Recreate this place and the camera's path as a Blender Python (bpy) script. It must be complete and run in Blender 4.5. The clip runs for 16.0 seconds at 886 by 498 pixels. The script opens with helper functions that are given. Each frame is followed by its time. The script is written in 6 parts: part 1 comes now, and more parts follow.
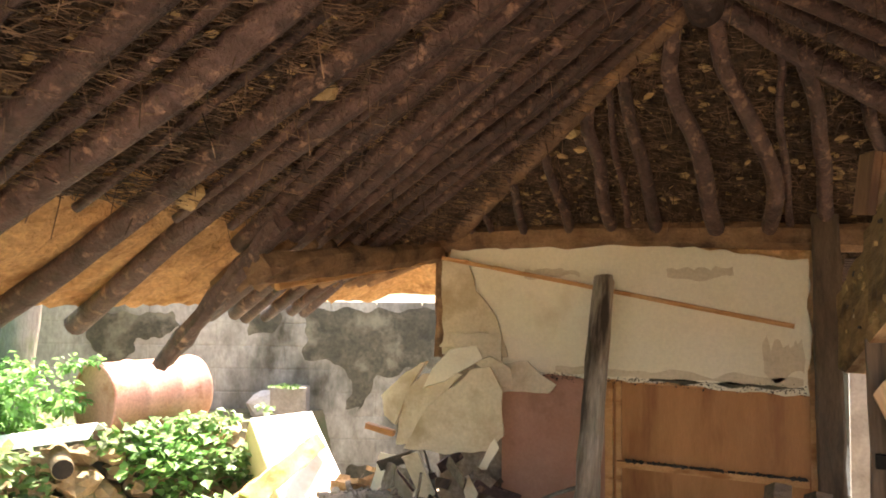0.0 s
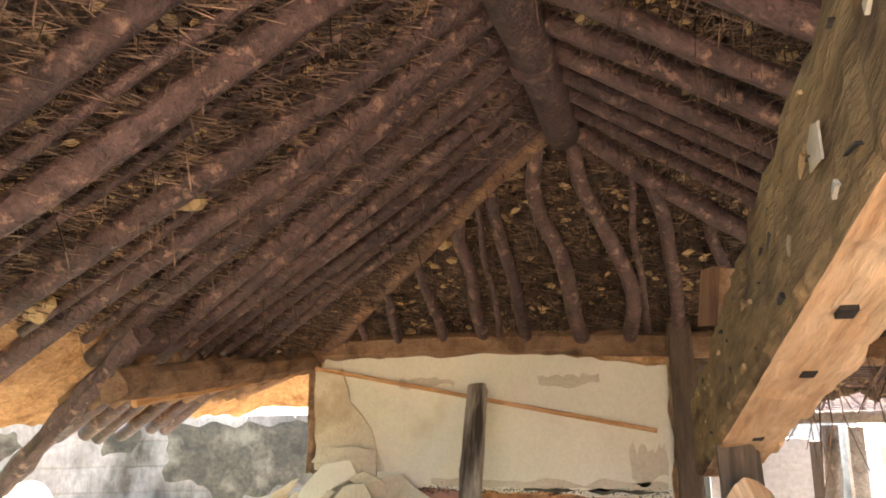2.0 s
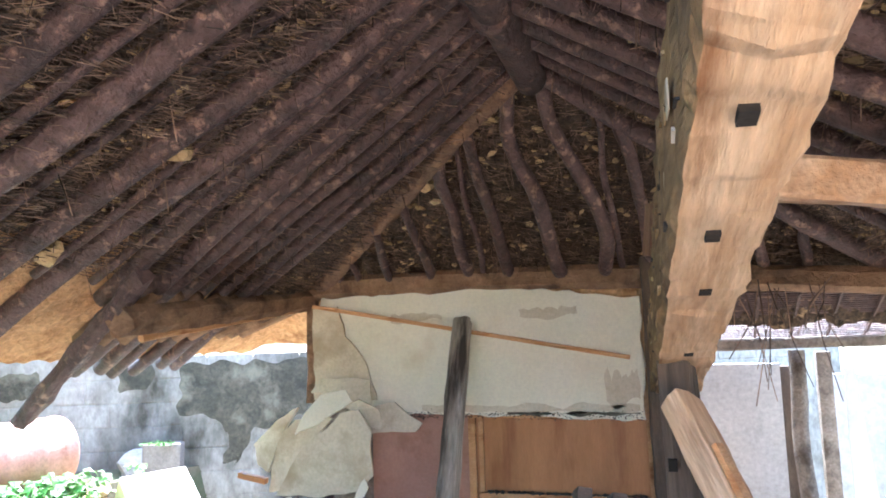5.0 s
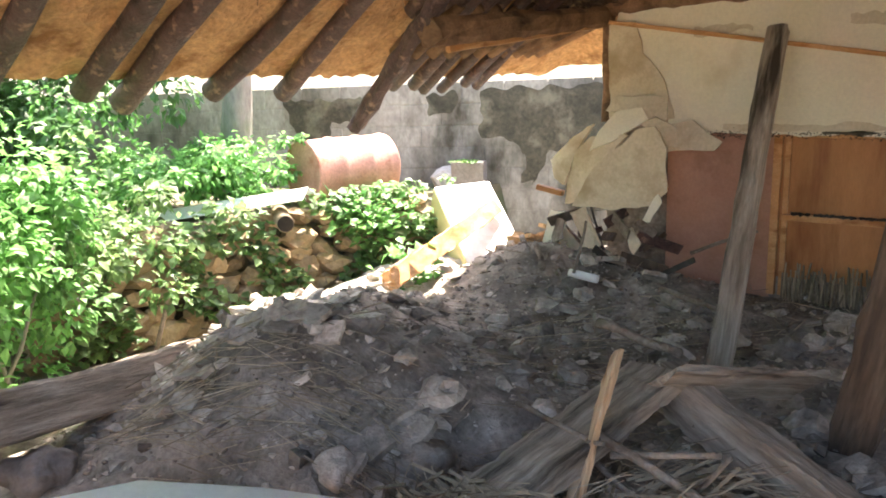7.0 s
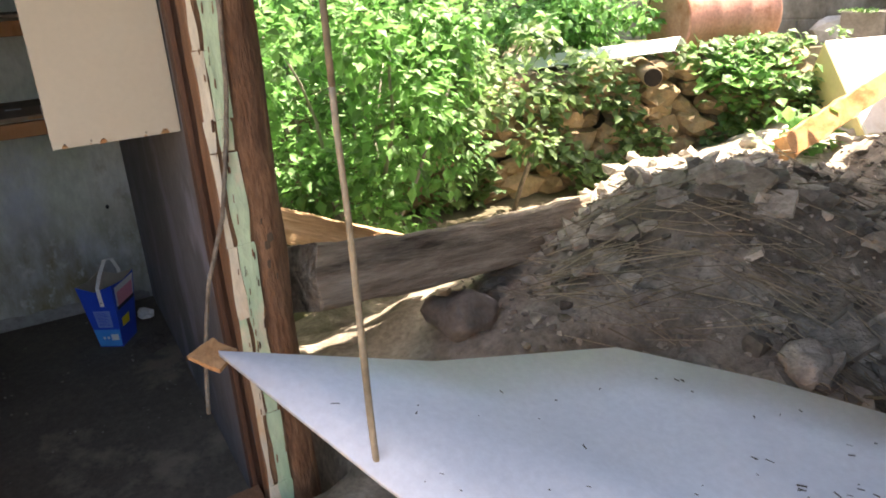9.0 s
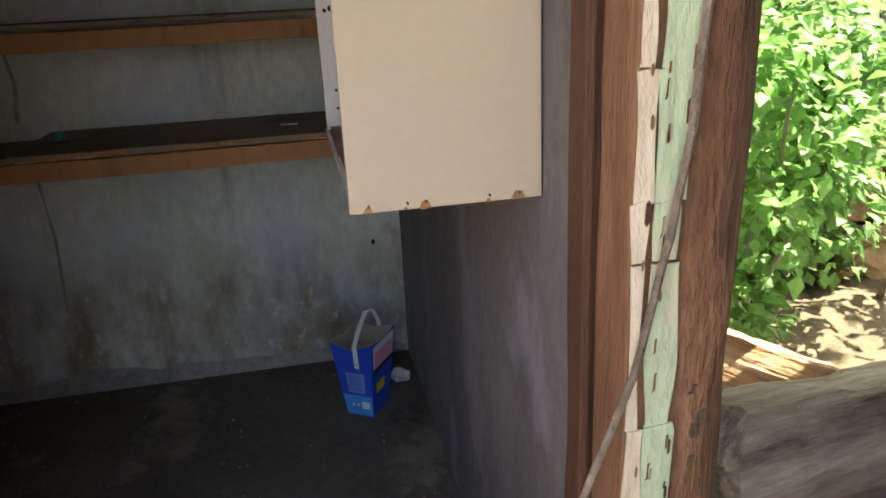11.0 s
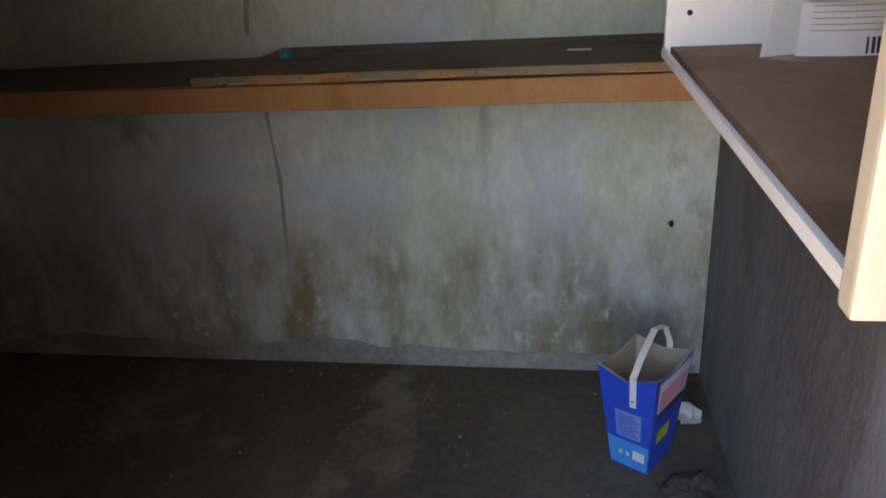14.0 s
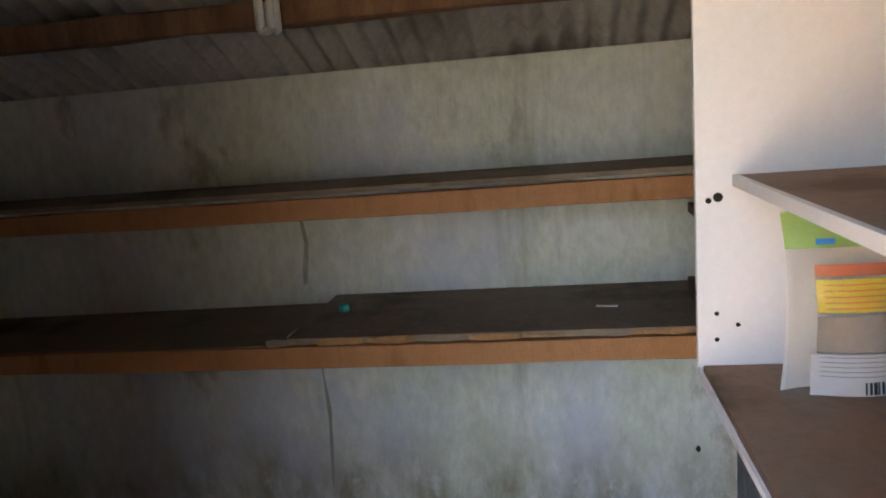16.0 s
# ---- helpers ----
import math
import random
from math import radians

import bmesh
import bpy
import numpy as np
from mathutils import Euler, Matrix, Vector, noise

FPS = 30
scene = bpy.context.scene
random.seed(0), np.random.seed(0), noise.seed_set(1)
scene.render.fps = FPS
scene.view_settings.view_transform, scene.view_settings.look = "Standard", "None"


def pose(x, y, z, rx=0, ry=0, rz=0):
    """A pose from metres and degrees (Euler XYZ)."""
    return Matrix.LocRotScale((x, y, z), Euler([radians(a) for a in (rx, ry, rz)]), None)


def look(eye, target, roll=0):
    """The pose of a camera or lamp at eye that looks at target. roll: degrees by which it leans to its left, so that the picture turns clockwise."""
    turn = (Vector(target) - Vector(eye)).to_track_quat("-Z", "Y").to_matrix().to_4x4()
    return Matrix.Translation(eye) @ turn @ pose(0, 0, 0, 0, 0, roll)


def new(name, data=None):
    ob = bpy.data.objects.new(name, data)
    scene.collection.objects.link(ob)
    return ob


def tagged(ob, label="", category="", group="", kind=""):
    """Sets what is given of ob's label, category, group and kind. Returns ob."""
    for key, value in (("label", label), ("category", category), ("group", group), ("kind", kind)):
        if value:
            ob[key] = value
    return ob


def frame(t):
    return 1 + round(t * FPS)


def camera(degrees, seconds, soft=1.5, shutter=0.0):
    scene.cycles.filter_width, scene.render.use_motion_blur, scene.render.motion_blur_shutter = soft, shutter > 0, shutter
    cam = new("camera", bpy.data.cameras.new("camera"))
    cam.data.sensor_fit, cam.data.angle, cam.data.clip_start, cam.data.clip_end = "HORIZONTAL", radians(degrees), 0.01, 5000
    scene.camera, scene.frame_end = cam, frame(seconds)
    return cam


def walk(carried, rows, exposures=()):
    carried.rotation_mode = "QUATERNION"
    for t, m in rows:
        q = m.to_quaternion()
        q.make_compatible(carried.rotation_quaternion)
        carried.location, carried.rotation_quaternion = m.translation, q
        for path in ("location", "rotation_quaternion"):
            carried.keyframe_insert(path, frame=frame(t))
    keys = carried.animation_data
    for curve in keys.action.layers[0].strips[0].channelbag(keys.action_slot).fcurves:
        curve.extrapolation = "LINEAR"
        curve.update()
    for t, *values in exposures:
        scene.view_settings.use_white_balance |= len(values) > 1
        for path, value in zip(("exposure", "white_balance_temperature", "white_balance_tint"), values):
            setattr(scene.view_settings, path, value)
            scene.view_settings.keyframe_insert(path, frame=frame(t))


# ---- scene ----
cam = camera(61.9, 16.0, soft=1.8)
PATH = [
    (0, (-0.589, 0.9, 1.802), (-1.45, 2.701, 1.908), 0.6),
    (0.5, (-0.578, 0.904, 1.809), (-1.304, 2.759, 1.986), 0.6),
    (1, (-0.572, 0.903, 1.815), (-1.212, 2.782, 2.06), 0.4),
    (1.5, (-0.567, 0.9, 1.818), (-1.162, 2.785, 2.128), -0.0),
    (2, (-0.556, 0.898, 1.82), (-1.103, 2.782, 2.21), -0.6),
    (2.5, (-0.549, 0.895, 1.828), (-1.036, 2.775, 2.305), -1.3),
    (3, (-0.542, 0.89, 1.832), (-0.971, 2.762, 2.388), -1.9),
    (3.2, (-0.536, 0.886, 1.83), (-0.946, 2.755, 2.411), -2.2),
    (5.3, (-0.323, 0.708, 1.744), (-0.98, 2.593, 1.866), -1.7),
    (5.5, (-0.319, 0.729, 1.726), (-1.031, 2.597, 1.765), -1.8),
    (6, (-0.318, 0.714, 1.671), (-1.184, 2.511, 1.526), -1.9),
    (6.5, (-0.316, 0.69, 1.636), (-1.367, 2.365, 1.34), -2.0),
    (7, (-0.344, 0.648, 1.603), (-1.592, 2.154, 1.184), -2.1),
    (7.5, (-0.446, 0.572, 1.564), (-1.856, 1.883, 1.022), -2.2),
    (8, (-0.591, 0.512, 1.528), (-2.117, 1.632, 0.882), -2.8),
    (8.2, (-0.661, 0.501, 1.518), (-2.222, 1.551, 0.839), -3.2),
    (10.3, (-1.495, 0.275, 1.516), (-3.264, 0.906, 0.828), -2.6),
    (10.5, (-1.603, 0.288, 1.484), (-3.403, 0.837, 0.808), -2.7),
    (11, (-1.907, 0.367, 1.449), (-3.759, 0.720, 0.783), -2.8),
    (11.5, (-2.081, 0.389, 1.416), (-3.952, 0.595, 0.742), -3.5),
    (12, (-2.293, 0.362, 1.393), (-4.181, 0.436, 0.736), -3.8),
    (12.5, (-2.415, 0.335, 1.381), (-4.299, 0.278, 0.713), -3.6),
    (13, (-2.589, 0.341, 1.315), (-4.444, 0.181, 0.584), -3.3),
    (13.5, (-2.702, 0.333, 1.277), (-4.524, 0.072, 0.495), -3.4),
    (14, (-2.712, 0.307, 1.289), (-4.527, -0.013, 0.512), -3.6),
    (14.5, (-2.655, 0.273, 1.339), (-4.491, -0.050, 0.615), -3.9),
    (15, (-2.586, 0.244, 1.416), (-4.460, -0.087, 0.802), -4.5),
    (15.5, (-2.574, 0.238, 1.501), (-4.486, -0.110, 1.026), -4.7),
    (16, (-2.559, 0.226, 1.585), (-4.500, -0.090, 1.222), -4.6),
]
walk(cam, [(t, look(eye, target, roll)) for t, eye, target, roll in PATH],
     [(0, 2.9, 7700, 16), (0.8, 3.35, 7300, 15), (1.5, 3.45, 7000, 15), (3, 3.95, 5800, 12), (5.5, 3.3, 5150, 10), (6.2, 3.1, 5900, 13), (7, 2.85, 6800, 14), (8.2, 2.35, 7500, 14), (10.3, 2.35, 7600, 12), (12, 3.4, 7500, 12), (13, 3.5, 7100, 12), (14, 3.95, 7600, 14), (15, 4.1, 7800, 15), (16, 4.15, 7200, 15)])

# ---- world and sun ----
world = bpy.data.worlds.new("sky")
scene.world = world
world.use_nodes = True
wn = world.node_tree
sky = wn.nodes.new("ShaderNodeTexSky")
sky.sky_type = "NISHITA"
sky.sun_disc = False
SUN_FROM = Vector((-0.12, 0.42, 0.89)).normalized()
sky.sun_elevation = math.asin(SUN_FROM.z)
sky.sun_rotation = math.atan2(SUN_FROM.x, SUN_FROM.y)
sky.air_density, sky.dust_density = 1.0, 3.0
wn.nodes["Background"].inputs[1].default_value = 0.15
wn.links.new(sky.outputs[0], wn.nodes["Background"].inputs[0])
sun = new("sun", bpy.data.lights.new("sun", "SUN"))
sun.data.energy, sun.data.angle, sun.data.color = 5.0, radians(0.6), (1.0, 0.94, 0.85)
sun.matrix_world = look(SUN_FROM * 20, (0, 0, 0))

# ---- materials ----
def mat(name, base, second, scale=8.0, rough=0.85, bump=0.3, stain=None, stain_scale=1.2, stain_amount=0.5,
        stretch=(1, 1, 1), metal=0.0, fine=90.0, vary=0.0, fine_amount=0.35, local=False, detail=6.0, spec=0.3):
    """A surface with grain at two sizes, stains with a shape of their own, and fine relief."""
    m = bpy.data.materials.new(name)
    m.use_nodes = True
    nt = m.node_tree
    b = nt.nodes["Principled BSDF"]
    if local:
        src = nt.nodes.new("ShaderNodeTexCoord").outputs["Object"]
    else:
        src = nt.nodes.new("ShaderNodeNewGeometry").outputs["Position"]
    mp = nt.nodes.new("ShaderNodeMapping")
    mp.inputs["Scale"].default_value = stretch
    nt.links.new(src, mp.inputs[0])

    def tex(sc, det=detail):
        t = nt.nodes.new("ShaderNodeTexNoise")
        t.inputs["Scale"].default_value, t.inputs["Detail"].default_value, t.inputs["Roughness"].default_value = sc, det, 0.62
        nt.links.new(mp.outputs[0], t.inputs["Vector"])
        return t.outputs[0]

    def ramp(v, lo, hi):
        r = nt.nodes.new("ShaderNodeMapRange")
        r.inputs[1].default_value, r.inputs[2].default_value = lo, hi
        nt.links.new(v, r.inputs[0])
        return r.outputs[0]

    def mix(fac, a, c, kind="MIX"):
        x = nt.nodes.new("ShaderNodeMix")
        x.data_type, x.blend_type = "RGBA", kind
        for sock, val in ((x.inputs[0], fac), (x.inputs[6], a), (x.inputs[7], c)):
            if hasattr(val, "node"):
                nt.links.new(val, sock)
            else:
                sock.default_value = val if not isinstance(val, tuple) else (*val, 1.0)
        return x.outputs[2]

    big = tex(scale)
    col = mix(ramp(big, 0.32, 0.68), base, second)
    small = tex(fine, 4.0)
    grey = mix(ramp(small, 0.25, 0.75), (0.55, 0.55, 0.55), (1.35, 1.35, 1.35))
    col = mix(fine_amount * 1.6, col, mix(1.0, col, grey, "MULTIPLY"))
    if stain:
        col = mix(ramp(tex(stain_scale, 8.0), 0.62 - 0.24 * stain_amount, 0.66), col, stain)
    if vary:
        oi = nt.nodes.new("ShaderNodeObjectInfo")
        ri = nt.nodes.new("ShaderNodeNewGeometry")
        add = nt.nodes.new("ShaderNodeMath")
        add.operation = "ADD"
        nt.links.new(oi.outputs["Random"], add.inputs[0])
        nt.links.new(ri.outputs["Random Per Island"], add.inputs[1])
        fr = nt.nodes.new("ShaderNodeMath")
        fr.operation = "FRACT"
        nt.links.new(add.outputs[0], fr.inputs[0])
        v = nt.nodes.new("ShaderNodeMapRange")
        v.inputs[3].default_value, v.inputs[4].default_value = 1 - vary, 1 + vary
        nt.links.new(fr.outputs[0], v.inputs[0])
        hsv = nt.nodes.new("ShaderNodeHueSaturation")
        nt.links.new(v.outputs[0], hsv.inputs["Value"])
        nt.links.new(col, hsv.inputs["Color"])
        col = hsv.outputs[0]
    nt.links.new(col, b.inputs["Base Color"])
    rr = nt.nodes.new("ShaderNodeMapRange")
    rr.inputs[3].default_value, rr.inputs[4].default_value = max(rough - 0.12, 0.05), min(rough + 0.1, 1.0)
    nt.links.new(big, rr.inputs[0])
    nt.links.new(rr.outputs[0], b.inputs["Roughness"])
    b.inputs["Metallic"].default_value = metal
    b.inputs["Specular IOR Level"].default_value = spec
    if bump:
        s2 = nt.nodes.new("ShaderNodeMath")
        s2.operation = "MULTIPLY_ADD"
        nt.links.new(small, s2.inputs[0])
        s2.inputs[1].default_value = 0.45
        nt.links.new(big, s2.inputs[2])
        bp = nt.nodes.new("ShaderNodeBump")
        bp.inputs["Strength"].default_value, bp.inputs["Distance"].default_value = bump, 0.03
        nt.links.new(s2.outputs[0], bp.inputs["Height"])
        nt.links.new(bp.outputs[0], b.inputs["Normal"])
    return m


def leaf_mat(name, base, second):
    m = mat(name, base, second, scale=3.0, rough=0.55, bump=0.1, vary=0.45, fine=25, fine_amount=0.2, spec=0.4)
    nt = m.node_tree
    b = nt.nodes["Principled BSDF"]
    b.inputs["Specular IOR Level"].default_value = 0.55
    tr = nt.nodes.new("ShaderNodeBsdfTranslucent")
    mx = nt.nodes.new("ShaderNodeMixShader")
    mx.inputs[0].default_value = 0.45
    nt.links.new(b.inputs["Base Color"].links[0].from_socket, tr.inputs[0])
    nt.links.new(b.outputs[0], mx.inputs[1])
    nt.links.new(tr.outputs[0], mx.inputs[2])
    nt.links.new(mx.outputs[0], nt.nodes["Material Output"].inputs[0])
    return m


RAFTER = mat("smoked_wood", (0.048, 0.030, 0.027), (0.135, 0.082, 0.070), 12, 0.55, 0.9, (0.27, 0.165, 0.12), 17, 0.24, (1, 1, 1), fine=60, vary=0.25)
PLATE = mat("old_pale_wood", (0.20, 0.115, 0.062), (0.34, 0.21, 0.122), 7, 0.85, 0.8, (0.085, 0.05, 0.03), 4.5, 0.55, fine=70)
POST = mat("dark_post_wood", (0.075, 0.052, 0.036), (0.15, 0.105, 0.07), 7, 0.8, 0.4, (0.05, 0.035, 0.025), 3, 0.4, (3, 3, 0.6), fine=50)
GREYWOOD = mat("weathered_grey_wood", (0.15, 0.12, 0.09), (0.31, 0.26, 0.205), 9, 0.85, 0.7, (0.085, 0.064, 0.045), 6, 0.5, fine=60, fine_amount=0.5)
BEAMWOOD = mat("peeled_beam_wood", (0.48, 0.28, 0.14), (0.68, 0.49, 0.32), 9, 0.75, 0.6, (0.27, 0.13, 0.05), 6, 0.48, fine=55)
BEAMSIDE = mat("mud_coated_wood", (0.38, 0.235, 0.10), (0.52, 0.355, 0.17), 6, 0.9, 0.9, (0.17, 0.11, 0.05), 5, 0.5, fine=45)
ORANGEWOOD = mat("fresh_orange_wood", (0.52, 0.25, 0.09), (0.62, 0.36, 0.17), 5, 0.6, 0.25, (0.32, 0.13, 0.04), 3, 0.35, (1, 1, 3), fine=70)
GRAIN = mat("long_grained_grey_wood", (0.20, 0.152, 0.11), (0.50, 0.42, 0.33), 16, 0.85, 0.9, (0.06, 0.045, 0.032), 9, 0.42, (0.10, 1, 1), fine=70, fine_amount=0.5, local=True)
GRAINPALE = mat("long_grained_pale_wood", (0.46, 0.27, 0.13), (0.68, 0.49, 0.31), 14, 0.75, 0.7, (0.25, 0.12, 0.05), 9, 0.42, (0.12, 1, 1), fine=60, local=True)
GRAINMUD = mat("long_grained_mud_coat", (0.20, 0.125, 0.055), (0.33, 0.22, 0.105), 14, 0.92, 1.0, (0.085, 0.052, 0.026), 9, 0.5, (0.25, 1, 1), fine=45, fine_amount=0.45, local=True)
GRAINPOST = mat("long_grained_dark_wood", (0.060, 0.042, 0.030), (0.165, 0.118, 0.08), 16, 0.8, 0.7, (0.04, 0.028, 0.02), 9, 0.4, (0.10, 1, 1), fine=60, local=True)
THATCH = mat("sooty_thatch", (0.010, 0.0075, 0.006), (0.15, 0.102, 0.066), 22, 0.95, 1.0, (0.36, 0.25, 0.14), 11, 0.20, fine=90, fine_amount=0.62)
STRAW = mat("dark_straw", (0.030, 0.020, 0.015), (0.25, 0.165, 0.11), 9, 0.7, 0.2, vary=0.85, fine=40)
HIPWOOD = mat("brown_bark_wood", (0.12, 0.072, 0.045), (0.25, 0.152, 0.092), 9, 0.8, 0.8, (0.36, 0.21, 0.11), 8, 0.32, fine=60, fine_amount=0.45)
MOULD = mat("black_mould", (0.050, 0.048, 0.034), (0.115, 0.105, 0.072), 5, 0.95, 0.5, (0.20, 0.185, 0.13), 3.5, 0.45, fine=30, fine_amount=0.5)
PALESTRAW = mat("pale_straw", (0.20, 0.16, 0.105), (0.36, 0.29, 0.20), 8, 0.75, 0.2, vary=0.4, fine=50)
CLAY = mat("orange_clay", (0.50, 0.29, 0.13), (0.66, 0.42, 0.21), 7, 0.95, 1.0, (0.30, 0.15, 0.06), 6, 0.42, fine=40, fine_amount=0.5)
CLOD = mat("ochre_clod", (0.42, 0.29, 0.14), (0.52, 0.38, 0.20), 9, 0.95, 0.7, fine=45, vary=0.3)
PLASTER = mat("cream_plaster", (0.72, 0.66, 0.50), (0.78, 0.72, 0.57), 2.2, 0.9, 0.12, (0.60, 0.52, 0.36), 1.3, 0.35, fine=60, fine_amount=0.12)
PLASTER_BACK = mat("torn_plaster_paper", (0.56, 0.47, 0.33), (0.66, 0.58, 0.43), 3, 0.9, 0.25, (0.40, 0.31, 0.19), 2, 0.4, fine=50, fine_amount=0.2)
PLY = mat("red_plywood", (0.36, 0.155, 0.055), (0.46, 0.22, 0.085), 2.0, 0.55, 0.1, (0.26, 0.10, 0.035), 1.4, 0.35, (3, 1, 0.6), fine=60, fine_amount=0.15)
PINKPLY = mat("pink_board", (0.37, 0.19, 0.125), (0.45, 0.26, 0.185), 2.5, 0.7, 0.1, (0.28, 0.14, 0.09), 2, 0.3, fine=60, fine_amount=0.15)
MUD = mat("grey_mud", (0.15, 0.125, 0.098), (0.40, 0.345, 0.28), 5, 0.97, 0.9, (0.09, 0.072, 0.056), 2.2, 0.5, fine=38, fine_amount=0.5)
MUDCLOD = mat("mud_clod", (0.16, 0.135, 0.108), (0.44, 0.38, 0.31), 9, 0.97, 0.8, fine=45, vary=0.55)
# lit copy of the mud colour, for ground in the sun
PALESOIL = mat("sun_bright_soil", (0.36, 0.31, 0.255), (0.47, 0.42, 0.35), 5, 0.97, 0.6, fine=40)
EARTH = mat("garden_earth", (0.10, 0.085, 0.055), (0.16, 0.135, 0.085), 3, 0.97, 0.7, (0.07, 0.09, 0.04), 1.2, 0.5, fine=30)
STONE = mat("ochre_stone", (0.30, 0.21, 0.12), (0.38, 0.29, 0.18), 6, 0.9, 0.6, (0.18, 0.16, 0.10), 3, 0.4, fine=40, vary=0.35)
GREYSTONE = mat("grey_stone", (0.20, 0.175, 0.15), (0.28, 0.25, 0.215), 7, 0.9, 0.5, fine=45, vary=0.3)
CONCRETE = mat("stained_concrete", (0.40, 0.39, 0.36), (0.50, 0.49, 0.46), 1.6, 0.92, 0.35, (0.085, 0.080, 0.062), 0.9, 0.68, fine=30, fine_amount=0.3)
DRUM = mat("rusty_drum_paint", (0.50, 0.23, 0.165), (0.60, 0.33, 0.25), 4, 0.6, 0.2, (0.32, 0.13, 0.07), 4, 0.45, fine=50)
DRUMEND = mat("rusty_drum_end", (0.40, 0.21, 0.13), (0.46, 0.27, 0.19), 4, 0.65, 0.2, (0.28, 0.12, 0.06), 4, 0.4, fine=50)
WHITEMETAL = mat("white_sheet_metal", (0.74, 0.74, 0.70), (0.80, 0.80, 0.77), 2, 0.45, 0.05, (0.6, 0.57, 0.47), 2, 0.3, fine=40, fine_amount=0.1)
YELLOWED = mat("yellowed_box_side", (0.62, 0.53, 0.25), (0.70, 0.61, 0.33), 2, 0.6, 0.08, (0.5, 0.4, 0.18), 2, 0.3, fine=40, fine_amount=0.1)
BLUEMETAL = mat("pale_blue_trough", (0.42, 0.50, 0.60), (0.58, 0.64, 0.70), 3, 0.45, 0.05, fine=40, fine_amount=0.12)
WHITEBOARD = mat("dusty_white_board", (0.70, 0.72, 0.76), (0.76, 0.78, 0.81), 2.5, 0.55, 0.05, (0.64, 0.65, 0.68), 2.0, 0.4, fine=60, fine_amount=0.1)
SOOT = mat("dark_debris", (0.045, 0.038, 0.03), (0.10, 0.085, 0.07), 9, 0.95, 0.5, fine=60, vary=0.3)
GARDENWALL = mat("mouldy_block_wall", (0.29, 0.275, 0.225), (0.47, 0.45, 0.395), 0.9, 0.95, 0.4, (0.060, 0.055, 0.036), 1.2, 0.60, (1, 1, 0.6), fine=25, fine_amount=0.4)
# the greenish base also holds leaf-tinted light as a painted tint
ROOMWALL = mat("damp_light_tinted_wall", (0.56, 0.60, 0.46), (0.76, 0.76, 0.77), 1.4, 0.9, 0.2, (0.40, 0.38, 0.30), 2.6, 0.1, (1, 1, 0.55), fine=35, fine_amount=0.25)
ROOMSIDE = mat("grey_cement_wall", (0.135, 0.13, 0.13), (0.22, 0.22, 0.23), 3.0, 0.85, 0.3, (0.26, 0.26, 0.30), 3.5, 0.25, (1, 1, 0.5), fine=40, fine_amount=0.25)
ROOMFLOOR = mat("earth_stained_floor", (0.105, 0.088, 0.068), (0.16, 0.135, 0.105), 2.0, 0.9, 0.35, (0.24, 0.20, 0.15), 2.5, 0.25, fine=40, fine_amount=0.35)
DAMP = mat("damp_brown_cement", (0.27, 0.27, 0.22), (0.40, 0.40, 0.35), 7, 0.95, 0.3, (0.46, 0.46, 0.42), 7, 0.35, (1, 1, 0.5), fine=40)
SKIRT = mat("dark_damp_foot", (0.22, 0.20, 0.185), (0.36, 0.34, 0.32), 6, 0.95, 0.5, (0.36, 0.35, 0.32), 5, 0.3, fine=40)
SHELFTOP = mat("dusty_shelf_board", (0.21, 0.155, 0.112), (0.29, 0.222, 0.16), 3, 0.8, 0.15, (0.11, 0.085, 0.06), 2.5, 0.4, fine=50, fine_amount=0.25)
SHELFWOOD = mat("orange_shelf_batten", (0.38, 0.165, 0.065), (0.48, 0.235, 0.10), 3, 0.6, 0.15, (0.33, 0.14, 0.05), 3, 0.35, (1, 4, 1), fine=60, fine_amount=0.2)
CABINET = mat("cream_laminate", (0.50, 0.445, 0.34), (0.55, 0.495, 0.39), 1.2, 0.5, 0.03, fine=60, fine_amount=0.05)
CABWHITE = mat("white_laminate", (0.74, 0.73, 0.72), (0.79, 0.78, 0.77), 1.5, 0.5, 0.03, fine=60, fine_amount=0.05)
CHIP = mat("bare_chipboard", (0.34, 0.17, 0.07), (0.44, 0.25, 0.12), 12, 0.9, 0.5, fine=80)
CABSHELF = mat("brown_shelf_board", (0.27, 0.165, 0.105), (0.33, 0.21, 0.14), 3, 0.7, 0.1, (0.17, 0.10, 0.06), 3, 0.35, fine=50, fine_amount=0.2)
JAMB = mat("brown_door_jamb", (0.075, 0.038, 0.024), (0.13, 0.066, 0.040), 5, 0.7, 0.3, (0.08, 0.04, 0.025), 3, 0.4, (3, 3, 0.5), fine=60)
POSTWOOD = mat("worn_red_post", (0.19, 0.10, 0.055), (0.32, 0.18, 0.10), 5, 0.75, 0.4, (0.16, 0.08, 0.045), 3, 0.4, (3, 3, 0.5), fine=60)
BARKPOST = mat("worn_bark_post", (0.13, 0.062, 0.034), (0.27, 0.15, 0.085), 9, 0.75, 0.9, (0.085, 0.045, 0.028), 6, 0.45, (2.2, 2.2, 0.5), fine=55, fine_amount=0.5)
CREAMPAINT = mat("flaking_cream_paint", (0.66, 0.56, 0.40), (0.74, 0.68, 0.54), 9, 0.7, 0.4, (0.62, 0.42, 0.22), 8, 0.35, (1, 1, 0.4), fine=45, fine_amount=0.2)
MINT = mat("flaking_mint_paint", (0.42, 0.58, 0.37), (0.55, 0.67, 0.47), 9, 0.7, 0.4, (0.66, 0.62, 0.46), 10, 0.35, (1, 1, 0.4), fine=45, fine_amount=0.2)
